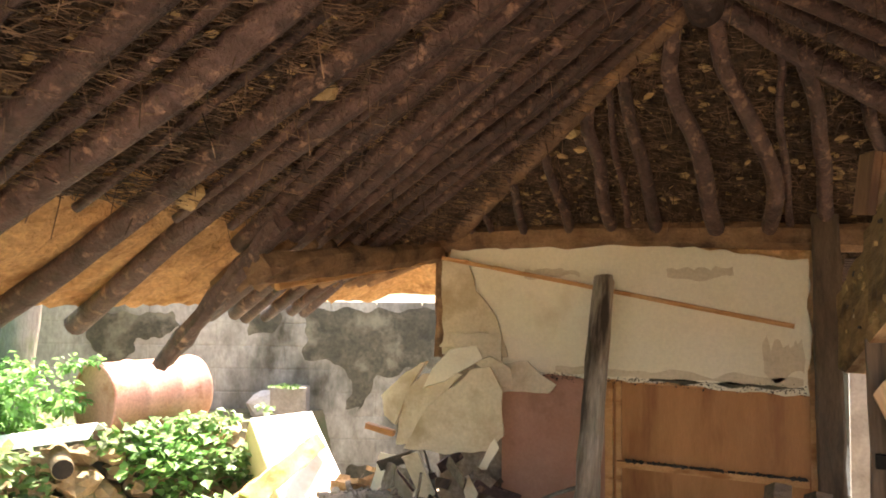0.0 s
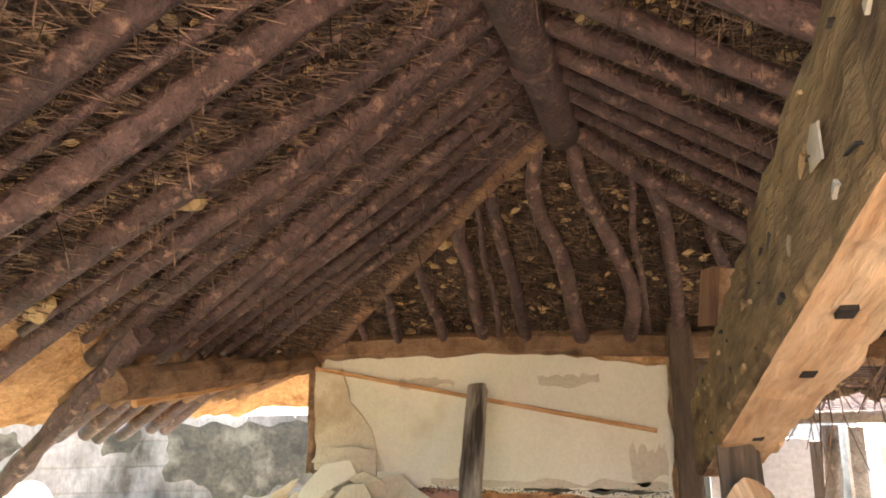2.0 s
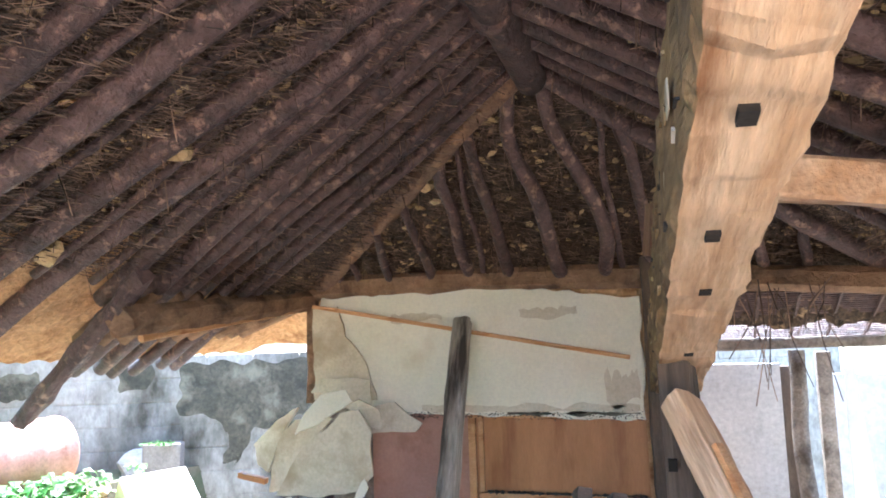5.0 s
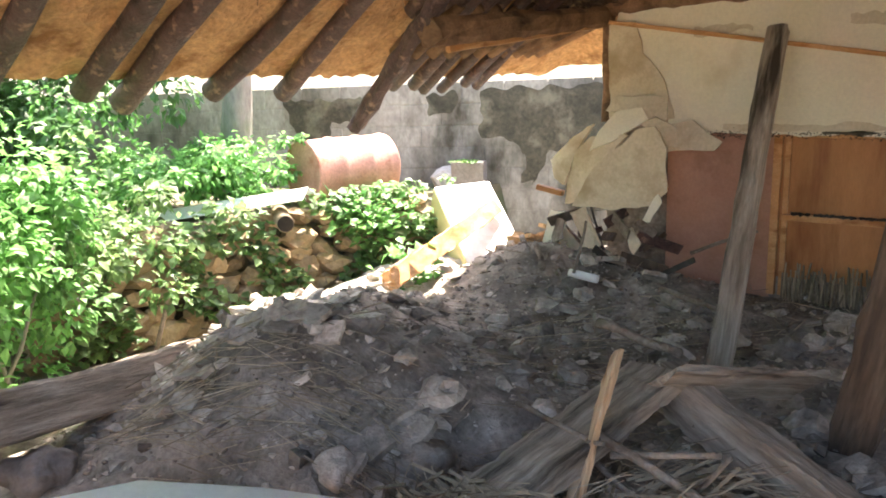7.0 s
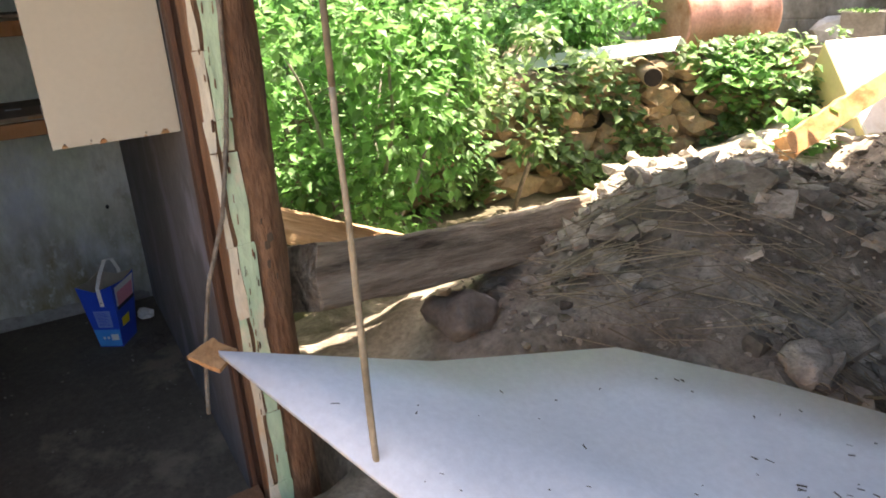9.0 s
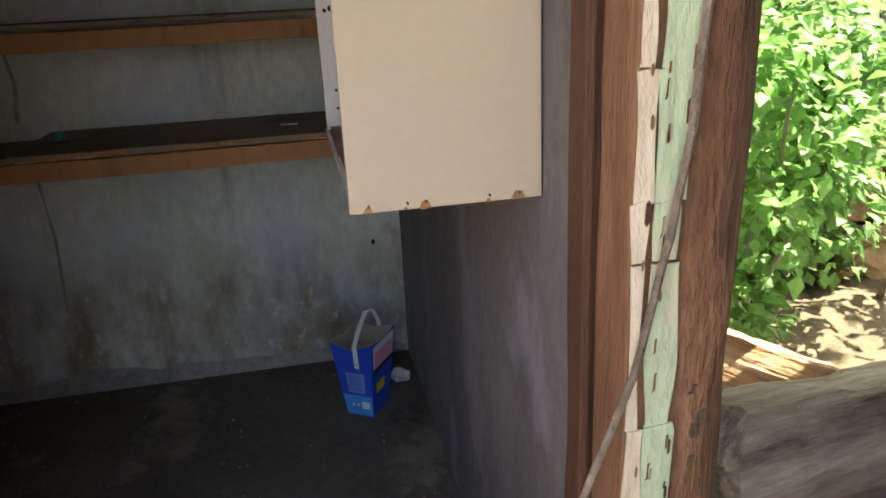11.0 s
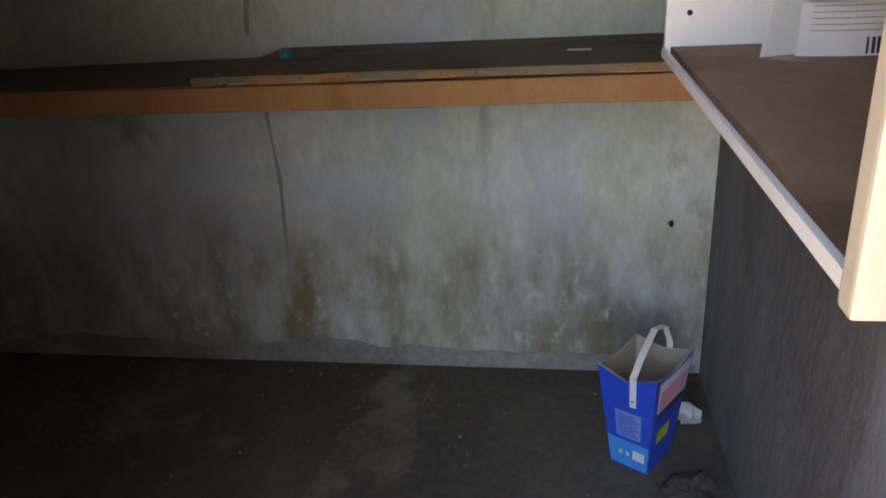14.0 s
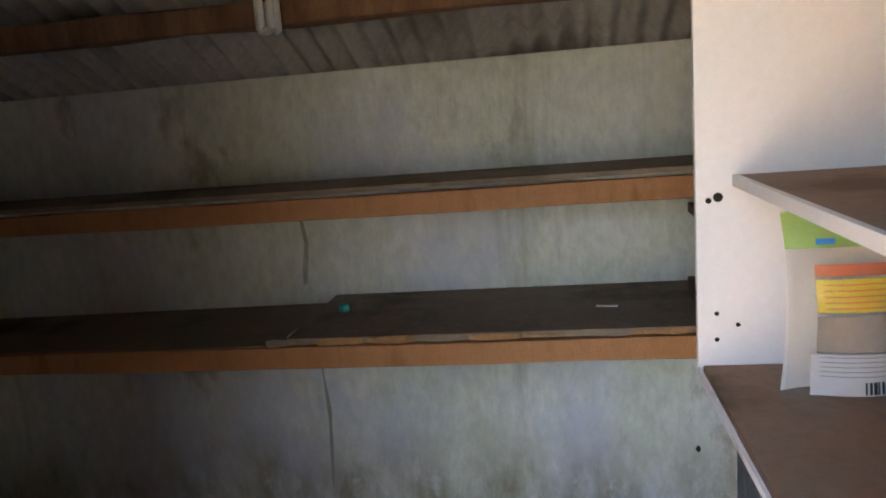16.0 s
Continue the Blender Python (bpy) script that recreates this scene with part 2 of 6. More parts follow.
SLATE = mat("corrugated_cement_sheet", (0.40, 0.38, 0.36), (0.52, 0.50, 0.47), 3, 0.9, 0.2, (0.22, 0.20, 0.17), 2, 0.45, fine=40, fine_amount=0.25)
BLUEPACK = mat("blue_carton", (0.015, 0.06, 0.50), (0.02, 0.09, 0.60), 4, 0.35, 0.03, fine=60, fine_amount=0.05)
LIGHTBLUE = mat("light_blue_print", (0.03, 0.26, 0.72), (0.06, 0.36, 0.80), 8, 0.35, 0.02, fine=60, fine_amount=0.05)
PALEBLUE = mat("pale_blue_print", (0.16, 0.25, 0.62), (0.22, 0.32, 0.68), 8, 0.4, 0.02, fine=60, fine_amount=0.05)
YELLOWINK = mat("yellow_print", (0.85, 0.68, 0.03), (0.9, 0.74, 0.05), 5, 0.4, 0.02, fine_amount=0.05)
PINKINK = mat("pink_print", (0.80, 0.30, 0.42), (0.85, 0.38, 0.48), 5, 0.4, 0.02, fine_amount=0.05)
BLACKINK = mat("dark_print", (0.02, 0.02, 0.025), (0.04, 0.04, 0.045), 5, 0.5, 0.02, fine_amount=0.05)
INKGREY = mat("grey_print", (0.20, 0.19, 0.19), (0.28, 0.27, 0.27), 5, 0.5, 0.02, fine_amount=0.05)
REDINK = mat("red_print", (0.72, 0.16, 0.05), (0.78, 0.24, 0.08), 5, 0.4, 0.02, fine_amount=0.05)
GREENINK = mat("green_print", (0.30, 0.56, 0.10), (0.38, 0.64, 0.16), 5, 0.4, 0.02, fine_amount=0.05)
CARD = mat("bare_cardboard", (0.42, 0.36, 0.28), (0.52, 0.46, 0.37), 5, 0.85, 0.1, fine_amount=0.15)
WHITEPLASTIC = mat("white_plastic", (0.72, 0.71, 0.68), (0.78, 0.77, 0.74), 4, 0.45, 0.03, fine_amount=0.05)
TEAL = mat("teal_plastic", (0.02, 0.30, 0.30), (0.04, 0.38, 0.38), 5, 0.4, 0.02, fine_amount=0.05)
PAPER = mat("crumpled_paper", (0.70, 0.70, 0.69), (0.78, 0.78, 0.77), 12, 0.9, 0.4, fine_amount=0.15)
BARK = mat("grey_bark", (0.20, 0.18, 0.14), (0.36, 0.34, 0.28), 5, 0.95, 0.8, (0.14, 0.19, 0.08), 2, 0.4, (1, 1, 0.4), fine=30)
LEAF = leaf_mat("fresh_leaves", (0.095, 0.27, 0.055), (0.23, 0.46, 0.14))
IVY = leaf_mat("ivy_leaves", (0.075, 0.17, 0.045), (0.23, 0.34, 0.125))
# darker leaf copy: background foliage has its shade in the colour
DARKLEAF = leaf_mat("shade_toned_leaves", (0.045, 0.12, 0.03), (0.09, 0.19, 0.05))
IRON = mat("dark_iron", (0.05, 0.045, 0.04), (0.10, 0.085, 0.07), 9, 0.6, 0.2, metal=0.6)
HOLE = mat("dark_hollow", (0.012, 0.010, 0.008), (0.03, 0.024, 0.018), 9, 1.0, 0.2)
FILM = bpy.data.materials.new("clear_film")
FILM.use_nodes = True
fb = FILM.node_tree.nodes["Principled BSDF"]
fb.inputs["Transmission Weight"].default_value, fb.inputs["Roughness"].default_value, fb.inputs["IOR"].default_value = 0.92, 0.10, 1.15
fb.inputs["Base Color"].default_value = (0.97, 0.97, 0.96, 1)

# rising damp and mould; blue and green light tints painted into the annex wall
nt_ = ROOMWALL.node_tree
bs_ = nt_.nodes["Principled BSDF"]
col_ = bs_.inputs["Base Color"].links[0].from_socket
geo_ = nt_.nodes.new("ShaderNodeNewGeometry")
sep_ = nt_.nodes.new("ShaderNodeSeparateXYZ")
nt_.links.new(geo_.outputs["Position"], sep_.inputs[0])


def wall_noise(scale, lo, hi, offset, tall=1.0):
    mp_ = nt_.nodes.new("ShaderNodeMapping")
    mp_.inputs["Location"].default_value = offset
    mp_.inputs["Scale"].default_value = (1.0, 1.0, tall)
    nt_.links.new(geo_.outputs["Position"], mp_.inputs[0])
    t_ = nt_.nodes.new("ShaderNodeTexNoise")
    t_.inputs["Scale"].default_value, t_.inputs["Detail"].default_value, t_.inputs["Roughness"].default_value = scale, 7.0, 0.65
    nt_.links.new(mp_.outputs[0], t_.inputs["Vector"])
    r_ = nt_.nodes.new("ShaderNodeMapRange")
    r_.inputs[1].default_value, r_.inputs[2].default_value = lo, hi
    nt_.links.new(t_.outputs[0], r_.inputs[0])
    return r_.outputs[0]


def wall_mix(fac, a, c):
    x_ = nt_.nodes.new("ShaderNodeMix")
    x_.data_type = "RGBA"
    nt_.links.new(fac, x_.inputs[0])
    nt_.links.new(a, x_.inputs[6])
    x_.inputs[7].default_value = (*c, 1.0)
    return x_.outputs[2]


def times(a, b):
    m_ = nt_.nodes.new("ShaderNodeMath")
    m_.operation = "MULTIPLY"
    nt_.links.new(a, m_.inputs[0])
    nt_.links.new(b, m_.inputs[1])
    return m_.outputs[0]


low_ = nt_.nodes.new("ShaderNodeMapRange")
low_.interpolation_type = "SMOOTHSTEP"
low_.inputs[1].default_value, low_.inputs[2].default_value, low_.inputs[3].default_value, low_.inputs[4].default_value = 0.25, 0.62, 1.0, 0.0
nt_.links.new(sep_.outputs[2], low_.inputs[0])
# bluish sky glow on the wall, put into the colour as noise
col_ = wall_mix(wall_noise(1.3, 0.48, 0.72, (3.0, 1.0, 0.0)), col_, (0.52, 0.55, 0.70))
col_ = wall_mix(times(low_.outputs[0], wall_noise(5.0, 0.27, 0.62, (0.0, 2.0, 5.0), 0.45)), col_, (0.25, 0.215, 0.13))
col_ = wall_mix(wall_noise(6.0, 0.60, 0.84, (4.0, 3.0, 2.0), 0.10), col_, (0.27, 0.28, 0.22))
col_ = wall_mix(times(low_.outputs[0], wall_noise(18.0, 0.55, 0.68, (9.0, 0.0, 1.0), 0.7)), col_, (0.54, 0.53, 0.50))
nt_.links.new(col_, bs_.inputs["Base Color"])

# ---- mesh helpers ----
rng = random.Random(7)


def mesh_of(name, bm, material, smooth=False):
    me = bpy.data.meshes.new(name)
    bm.normal_update()
    bm.to_mesh(me)
    bm.free()
    for m in material if isinstance(material, (list, tuple)) else [material]:
        me.materials.append(m)
    if smooth:
        me.polygons.foreach_set("use_smooth", [True] * len(me.polygons))
    return me


def part(name, bm, material, parent, label="", smooth=False, kind=""):
    ob = new(name, mesh_of(name, bm, material, smooth))
    ob.parent = parent
    if parent:
        ob.matrix_parent_inverse = parent.matrix_world.inverted()
    return tagged(ob, label, kind=kind)


def thing(name, at, label, category, group="", kind=""):
    ob = new(name)
    ob.empty_display_size = 0.05
    ob.location = at
    bpy.context.view_layer.update()
    return tagged(ob, label, category, group, kind)


def solo(name, bm, material, label, category, group="", kind="", smooth=False):
    return tagged(new(name, mesh_of(name, bm, material, smooth)), label, category, group, kind)


def box(bm, c, size, turn=None, mi=0, bevel=0.0):
    r = bmesh.ops.create_cube(bm, size=1.0)
    vs = r["verts"]
    if bevel:
        for v in vs:
            v.co = Vector((v.co.x * size[0], v.co.y * size[1], v.co.z * size[2]))
        es = {e for v in vs for e in v.link_edges}
        out = bmesh.ops.bevel(bm, geom=list(es), offset=bevel, segments=2, affect="EDGES", profile=0.7)
        vs = list({v for f in out["faces"] for v in f.verts} | {v for v in vs if v.is_valid})
        vs = list({w for v in vs for f in v.link_faces for w in f.verts})
    else:
        for v in vs:
            v.co = Vector((v.co.x * size[0], v.co.y * size[1], v.co.z * size[2]))
    m = Matrix.Translation(c) @ (turn.to_4x4() if turn else Matrix())
    for v in vs:
        v.co = m @ v.co
    for f in {f for v in vs for f in v.link_faces}:
        f.material_index = mi
    return vs


def B(c, size, turn=None, bevel=0.0):
    bm = bmesh.new()
    box(bm, c, size, turn, 0, bevel)
    return bm


def frame_along(p0, p1, roll=0.0):
    d = (Vector(p1) - Vector(p0)).normalized()
    up = Vector((0, 0, 1)) if abs(d.z) < 0.95 else Vector((0, 1, 0))
    s = d.cross(up).normalized()
    u = s.cross(d)
    c, n = math.cos(roll), math.sin(roll)
    return d, s * c + u * n, u * c - s * n


def tube(bm, p0, p1, r0, r1, seg=9, rings=8, bend=0.0, knobby=0.06, seed=0, caps=True):
    """A round timber, tapered, a little crooked and knobby."""
    p0, p1 = Vector(p0), Vector(p1)
    d, s, u = frame_along(p0, p1)
    L = (p1 - p0).length
    prev = None
    for i in range(rings + 1):
        f = i / rings
        w = math.sin(f * math.pi)
        off = s * (noise.noise(Vector((seed * 3.1, f * 2.2, 1.0))) * bend * L) + u * (noise.noise(Vector((seed * 5.7, f * 2.2, 7.0))) * bend * L * 0.6)
        c = p0.lerp(p1, f) + off * min(1.0, w * 2)
        r = r0 + (r1 - r0) * f
        ring = []
        for k in range(seg):
            a = 2 * math.pi * k / seg
            q = r * (1 + knobby * 2 * noise.noise(Vector((math.cos(a) * 1.3 + seed, math.sin(a) * 1.3, f * L * 5 + seed))))
            ring.append(bm.verts.new(c + s * (math.cos(a) * q) + u * (math.sin(a) * q)))
        if prev:
            for k in range(seg):
                bm.faces.new((prev[k], prev[(k + 1) % seg], ring[(k + 1) % seg], ring[k]))
        elif caps:
            bm.faces.new(ring[::-1])
        prev = ring
    if caps:
        bm.faces.new(prev)
    return bm


def timber(bm, p0, p1, w, h, roll=0.0, cuts=10, rough=0.006, round_off=0.2, seed=0, mi_under=0, ragged=0.0, bend=0.0):
    """A squared timber with worn corners; mi_under: material index of the face that looks down."""
    p0, p1 = Vector(p0), Vector(p1)
    d, s, u = frame_along(p0, p1, roll)
    L = (p1 - p0).length
    k = round_off
    prof = [(-1 + k, -1), (0, -1), (1 - k, -1), (1, -1 + k), (1, 0), (1, 1 - k), (1 - k, 1), (0, 1), (-1 + k, 1), (-1, 1 - k), (-1, 0), (-1, -1 + k)]
    prev = None
    n = len(prof)
    for i in range(cuts + 1):
        f = i / cuts
        c = p0.lerp(p1, f) + u * (bend * math.sin(f * math.pi))
        ring = []
        for j, (a, b) in enumerate(prof):
            e = rough * 2 * noise.noise(Vector((a * 2 + seed, b * 2, f * L * 6)))
            e2 = rough * 1.5 * noise.noise(Vector((a * 5 + seed, b * 5, f * L * 21)))
            end = 0.0
            if ragged and i in (0, cuts):
                end = ragged * noise.noise(Vector((a * 1.7 + seed, b * 1.7, i * 3.3))) * (1 if i else -1)
            ring.append(bm.verts.new(c + d * end + s * (a * (w / 2 + e + e2)) + u * (b * (h / 2 + e + e2))))
        if prev:
            for j in range(n):
                fc = bm.faces.new((prev[j], prev[(j + 1) % n], ring[(j + 1) % n], ring[j]))
                fc.material_index = mi_under if j in (0, 1, 11) else 0
        else:
            bm.faces.new(ring[::-1])
        prev = ring
    bm.faces.new(prev)
    return bm


def along(ob, p0, p1, roll=0.0):
    """Turn an object's own x axis along a timber, so that its grain runs that way."""
    d, s, u = frame_along(p0, p1, roll)
    m = Matrix.Translation(p0) @ Matrix((d, s, u)).transposed().to_4x4()
    ob.data.transform(m.inverted())
    ob.matrix_basis = m
    return ob


def slab(bm, outline, thick, m=None, mi=0, warp=0.0, seed=0):
    """A flat piece with the given outline in its own xy plane, of real thickness, put at the pose m."""
    m = m or Matrix()

    def lift(x, y):
        return warp * noise.noise(Vector((x * 2.3 + seed, y * 2.3, seed)))

    top = [bm.verts.new(m @ Vector((x, y, thick / 2 + lift(x, y)))) for x, y in outline]
    low = [bm.verts.new(m @ Vector((x, y, -thick / 2 + lift(x, y)))) for x, y in outline]
    f = [bm.faces.new(top), bm.faces.new(low[::-1])]
    n = len(outline)
    for i in range(n):
        f.append(bm.faces.new((top[i], low[i], low[(i + 1) % n], top[(i + 1) % n])))
    for q in f:
        q.material_index = mi
    return bm


def ragged_outline(pts, step=0.05, amp=0.012, seed=0):
    out = []
    n = len(pts)
    for i in range(n):
        a, b = Vector(pts[i]), Vector(pts[(i + 1) % n])
        k = max(1, int((b - a).length / step))
        nrm = Vector((-(b - a).y, (b - a).x)).normalized()
        for j in range(k):
            p = a.lerp(b, j / k)
            e = amp * noise.noise(Vector((p.x * 9 + seed, p.y * 9, seed * 1.7))) * 2
            out.append(tuple(p + nrm * e))
    return out


def lump(bm, c, r, squash=0.7, seed=0, level=1, rough=0.35, mi=0):
    r0 = bmesh.ops.create_icosphere(bm, subdivisions=level, radius=1.0)
    rot = Euler((rng.random() * 6, rng.random() * 6, rng.random() * 6)).to_matrix()
    for v in r0["verts"]:
        q = v.co.normalized()
        k = 1 + rough * 1.6 * noise.noise(q * 1.4 + Vector((seed, seed * 0.3, 0)))
        w = rot @ (q * k)
        v.co = Vector(c) + Vector((w.x * r, w.y * r, w.z * r * squash))
    return bm


def pieces_mesh(name, verts, faces, material):
    me = bpy.data.meshes.new(name)
    me.from_pydata(verts, [], faces)
    for m in material if isinstance(material, (list, tuple)) else [material]:
        me.materials.append(m)
    return me


# rough lumps to scatter
LUMPS = []
for i in range(8):
    b_ = bmesh.new()
    lump(b_, (0, 0, 0), 1.0, 0.75, i * 3.7, 1, 0.55)
    b_.verts.ensure_lookup_table()
    LUMPS.append(([v.co.copy() for v in b_.verts], [[v.index for v in f.verts] for f in b_.faces]))
    b_.free()


def scatter_lumps(name, spots, material, parent=None, label="", category="", kind="stuff"):
    V, F = [], []
    for (c, r, sq) in spots:
        vs, fs = rng.choice(LUMPS)
        e = Euler((rng.uniform(-0.6, 0.6), rng.uniform(-0.6, 0.6), rng.random() * 6.3)).to_matrix()
        o = len(V)
        ax = rng.uniform(0.7, 1.3)
        for v in vs:
            w = e @ Vector((v.x * ax, v.y, v.z * sq))
            V.append((c[0] + w.x * r, c[1] + w.y * r, c[2] + w.z * r))
        F.extend([[k + o for k in f] for f in fs])
    ob = new(name, pieces_mesh(name, V, F, material))
    if parent:
        ob.parent = parent
        ob.matrix_parent_inverse = parent.matrix_world.inverted()
    return tagged(ob, label, category, kind=kind)


def sticks_mesh(name, sticks, material):
    """Many thin straws: each a three-sided prism from a to b of radius r."""
    V, F = [], []
    for a, b, r in sticks:
        d, s, u = frame_along(a, b)
        o = len(V)
        for p in (a, b):
            for k in range(3):
                t = k * 2.094
                V.append(tuple(Vector(p) + s * (math.cos(t) * r) + u * (math.sin(t) * r)))
        F += [[o, o + 1, o + 4, o + 3], [o + 1, o + 2, o + 5, o + 4], [o + 2, o, o + 3, o + 5], [o + 3, o + 4, o + 5], [o + 2, o + 1, o]]
    return pieces_mesh(name, V, F, material)


def leaves_mesh(name, spots, size, material, seed=0, droop=0.3, wide=0.66):
    """Folded pointed leaves: spots are (place, outward direction)."""
    r = random.Random(seed)
    V, F = [], []
    for p, out in spots:
        k = size * r.uniform(0.6, 1.35)
        d = (Vector(out) * 0.8 + Vector((r.uniform(-1, 1), r.uniform(-1, 1), r.uniform(-0.7, 0.5) - droop))).normalized()
        n = (Vector((r.uniform(-0.6, 0.6), r.uniform(-0.6, 0.6), 1.0)) + Vector(out) * 0.5).normalized()
        s = d.cross(n).normalized()
        n = s.cross(d)
        o = len(V)
        p = Vector(p)
        w = wide * k * 0.5
        V += [tuple(p), tuple(p + d * k * 0.45 + s * w + n * k * 0.1), tuple(p + d * k + n * (-0.12 * k)), tuple(p + d * k * 0.45 - s * w + n * k * 0.1), tuple(p + d * k * 0.5)]
        F += [[o, o + 1, o + 4], [o + 1, o + 2, o + 4], [o, o + 4, o + 3], [o + 4, o + 2, o + 3]]
    return pieces_mesh(name, V, F, material)


def smooth01(x):
    x = min(1.0, max(0.0, x))
    return x * x * (3 - 2 * x)


def fbm(x, y, z=0.0):
    return noise.fractal(Vector((x, y, z)), 1.0, 2.1, 4)

# ---- ground ----
def ground_h(x, y):
    """Height of the rubble inside the house and of the ground round it."""
    inside = 0.14 + 0.16 * smooth01((y - 0.6) / 1.2)
    heap = 0.0
    for a, cx, cy, wx, wy in ((0.40, -2.70, 2.40, 0.60, 0.48), (0.21, -2.15, 2.80, 0.50, 0.45), (0.24, -3.35, 3.20, 0.58, 0.60), (0.28, -3.00, 4.70, 0.40, 0.40), (0.16, -2.25, 4.85, 0.55, 0.35)):
        heap += a * math.exp(-(((x - cx) / wx) ** 2 + ((y - cy) / wy) ** 2))
    hollow = -0.14 * math.exp(-(((x + 1.6) / 0.40) ** 2 + ((y - 2.35) / 0.25) ** 2))
    h = inside + heap + hollow
    fall = smooth01((-3.15 - 0.34 * smooth01((y - 2.2) / 0.8) * (y - 1.6) - x) / 0.8)
    h = h * (1 - fall) + 0.02 * fall
    h *= 1 - 0.8 * smooth01((y - 5.4) / 0.5)
    far = smooth01((max(abs(x + 1), abs(y - 2)) - 6) / 4)
    rough = 0.05 * fbm(x * 2.1, y * 2.1) + 0.03 * fbm(x * 7, y * 7, 3.0)
    return h * (1 - far) + rough * (1 - 0.7 * far)


def annex(x, y):
    return x < -2.62 and y < 0.97


V, F = [], []
xs = [-400, -60, -20, -11] + [-8 + 0.07 * i for i in range(int(10.6 / 0.07))] + [3, 5, 10, 40, 400]
ys = [-400, -60, -15, -6] + [-2.4 + 0.07 * i for i in range(int(10.0 / 0.07))] + [8, 10, 20, 60, 400]
for y in ys:
    for x in xs:
        z = ground_h(x, y)
        if annex(x, y):
            z = min(z, -0.2)
        V.append((x, y, z))
nx = len(xs)
for j in range(len(ys) - 1):
    for i in range(nx - 1):
        F.append([j * nx + i, j * nx + i + 1, (j + 1) * nx + i + 1, (j + 1) * nx + i])
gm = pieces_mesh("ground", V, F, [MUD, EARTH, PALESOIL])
for p in gm.polygons:
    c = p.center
    # index 2 past y 2.5 paints the sunlit strip onto the mud
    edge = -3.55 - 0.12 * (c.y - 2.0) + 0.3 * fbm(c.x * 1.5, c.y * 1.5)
    # the pale yard below y -0.35 is unseen, added to bounce sunlight inside
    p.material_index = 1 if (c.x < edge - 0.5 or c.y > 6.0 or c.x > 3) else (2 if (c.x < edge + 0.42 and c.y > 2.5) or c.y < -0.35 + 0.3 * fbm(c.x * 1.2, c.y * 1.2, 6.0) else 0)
    p.use_smooth = True
tagged(new("ground", gm), "grey collapsed mud and garden earth", "ground", kind="structure")

# ---- roof ----
RX, RZ, RY, SL, SE = -0.93, 3.08, 4.05, 0.53, 0.74


def roof_z(x, y):
    z = RZ - SL * abs(x - RX)
    return min(z, RZ - SE * max(0.0, y - RY)) if y > RY else z


roof = thing("roof", (RX, 2, RZ), "sagging hipped roof of sooty rafters, straw and clay", "roof", kind="structure")
V, F, MI = [], [], []
gx = [-3.486 + 0.042 * i for i in range(120)]
gy = [0.82 + 0.042 * i for i in range(120)]
for top in (0, 1):
    for y in gy:
        for x in gx:
            clay = smooth01((-2.72 - x) / 0.2)
            n1 = 0.045 * fbm(x * 4, y * 4) + 0.06 * abs(fbm(x * 9, y * 9, 5)) + 0.02 * fbm(x * 23, y * 23, 8)
            n1 *= 1 - 0.45 * clay
            V.append((x + 0.03 * fbm(x * 3, y * 5, 9), y, roof_z(x, y) + n1 + (0.16 if top else 0) - 0.03 * clay * (1 - top)))
n, mrow = len(gx) * len(gy), len(gx)
for j in range(len(gy) - 1):
    for i in range(mrow - 1):
        a = j * mrow + i
        F.append([a, a + mrow, a + mrow + 1, a + 1])
        x, y = gx[i], gy[j]
        lim = -2.62 + 0.22 * fbm(x * 2.5, y * 2.5, 2) - 0.25 * smooth01((y - 3.3) / 0.6)
        MI.append(1 if x < lim else 0)
        F.append([n + a, n + a + 1, n + a + mrow + 1, n + a + mrow])
        MI.append(0)
for j in range(len(gy) - 1):
    for i in (0, mrow - 1):
        a = j * mrow + i
        F.append([a, n + a, n + a + mrow, a + mrow]); MI.append(1 if i == 0 else 0)
for i in range(mrow - 1):
    for j in (0, len(gy) - 1):
        a = j * mrow + i
        F.append([a, a + 1, n + a + 1, n + a]); MI.append(0)
tm = pieces_mesh("thatch", V, F, [THATCH, CLAY])
tm.polygons.foreach_set("material_index", MI)
th = new("thatch", tm)
th.parent, th.matrix_parent_inverse = roof, roof.matrix_world.inverted()
tagged(th, "sooty straw underside with orange clay at the eaves")

# straws hanging from the thatch
st = []
for i in range(60000):
    x, y = rng.uniform(-2.75, 0.9), rng.uniform(0.6, 5.3)
    z = roof_z(x, y) - rng.uniform(-0.005, 0.035)
    a = rng.gauss(0.25 + 1.2 * noise.noise(Vector((x * 2.5, y * 2.5, 4.0))), 0.45)
    L = rng.uniform(0.03, 0.15)
    if i % 3 == 0:
        a += 1.5
    d = Vector((math.cos(a), math.sin(a), rng.uniform(-0.35, 0.15)))
    if rng.random() < 0.04:
        d = Vector((rng.uniform(-0.3, 0.3), rng.uniform(-0.3, 0.3), -1))
    q = Vector((x, y, z)) + d * L
    q.z = min(q.z, roof_z(q.x, q.y) + 0.01)
    st.append(((x, y, z), tuple(q), rng.uniform(0.0008, 0.0025)))
so = new("straw", sticks_mesh("straw", st, STRAW))
so.parent, so.matrix_parent_inverse = roof, roof.matrix_world.inverted()
tagged(so, "dry straw ends under the roof", kind="stuff")

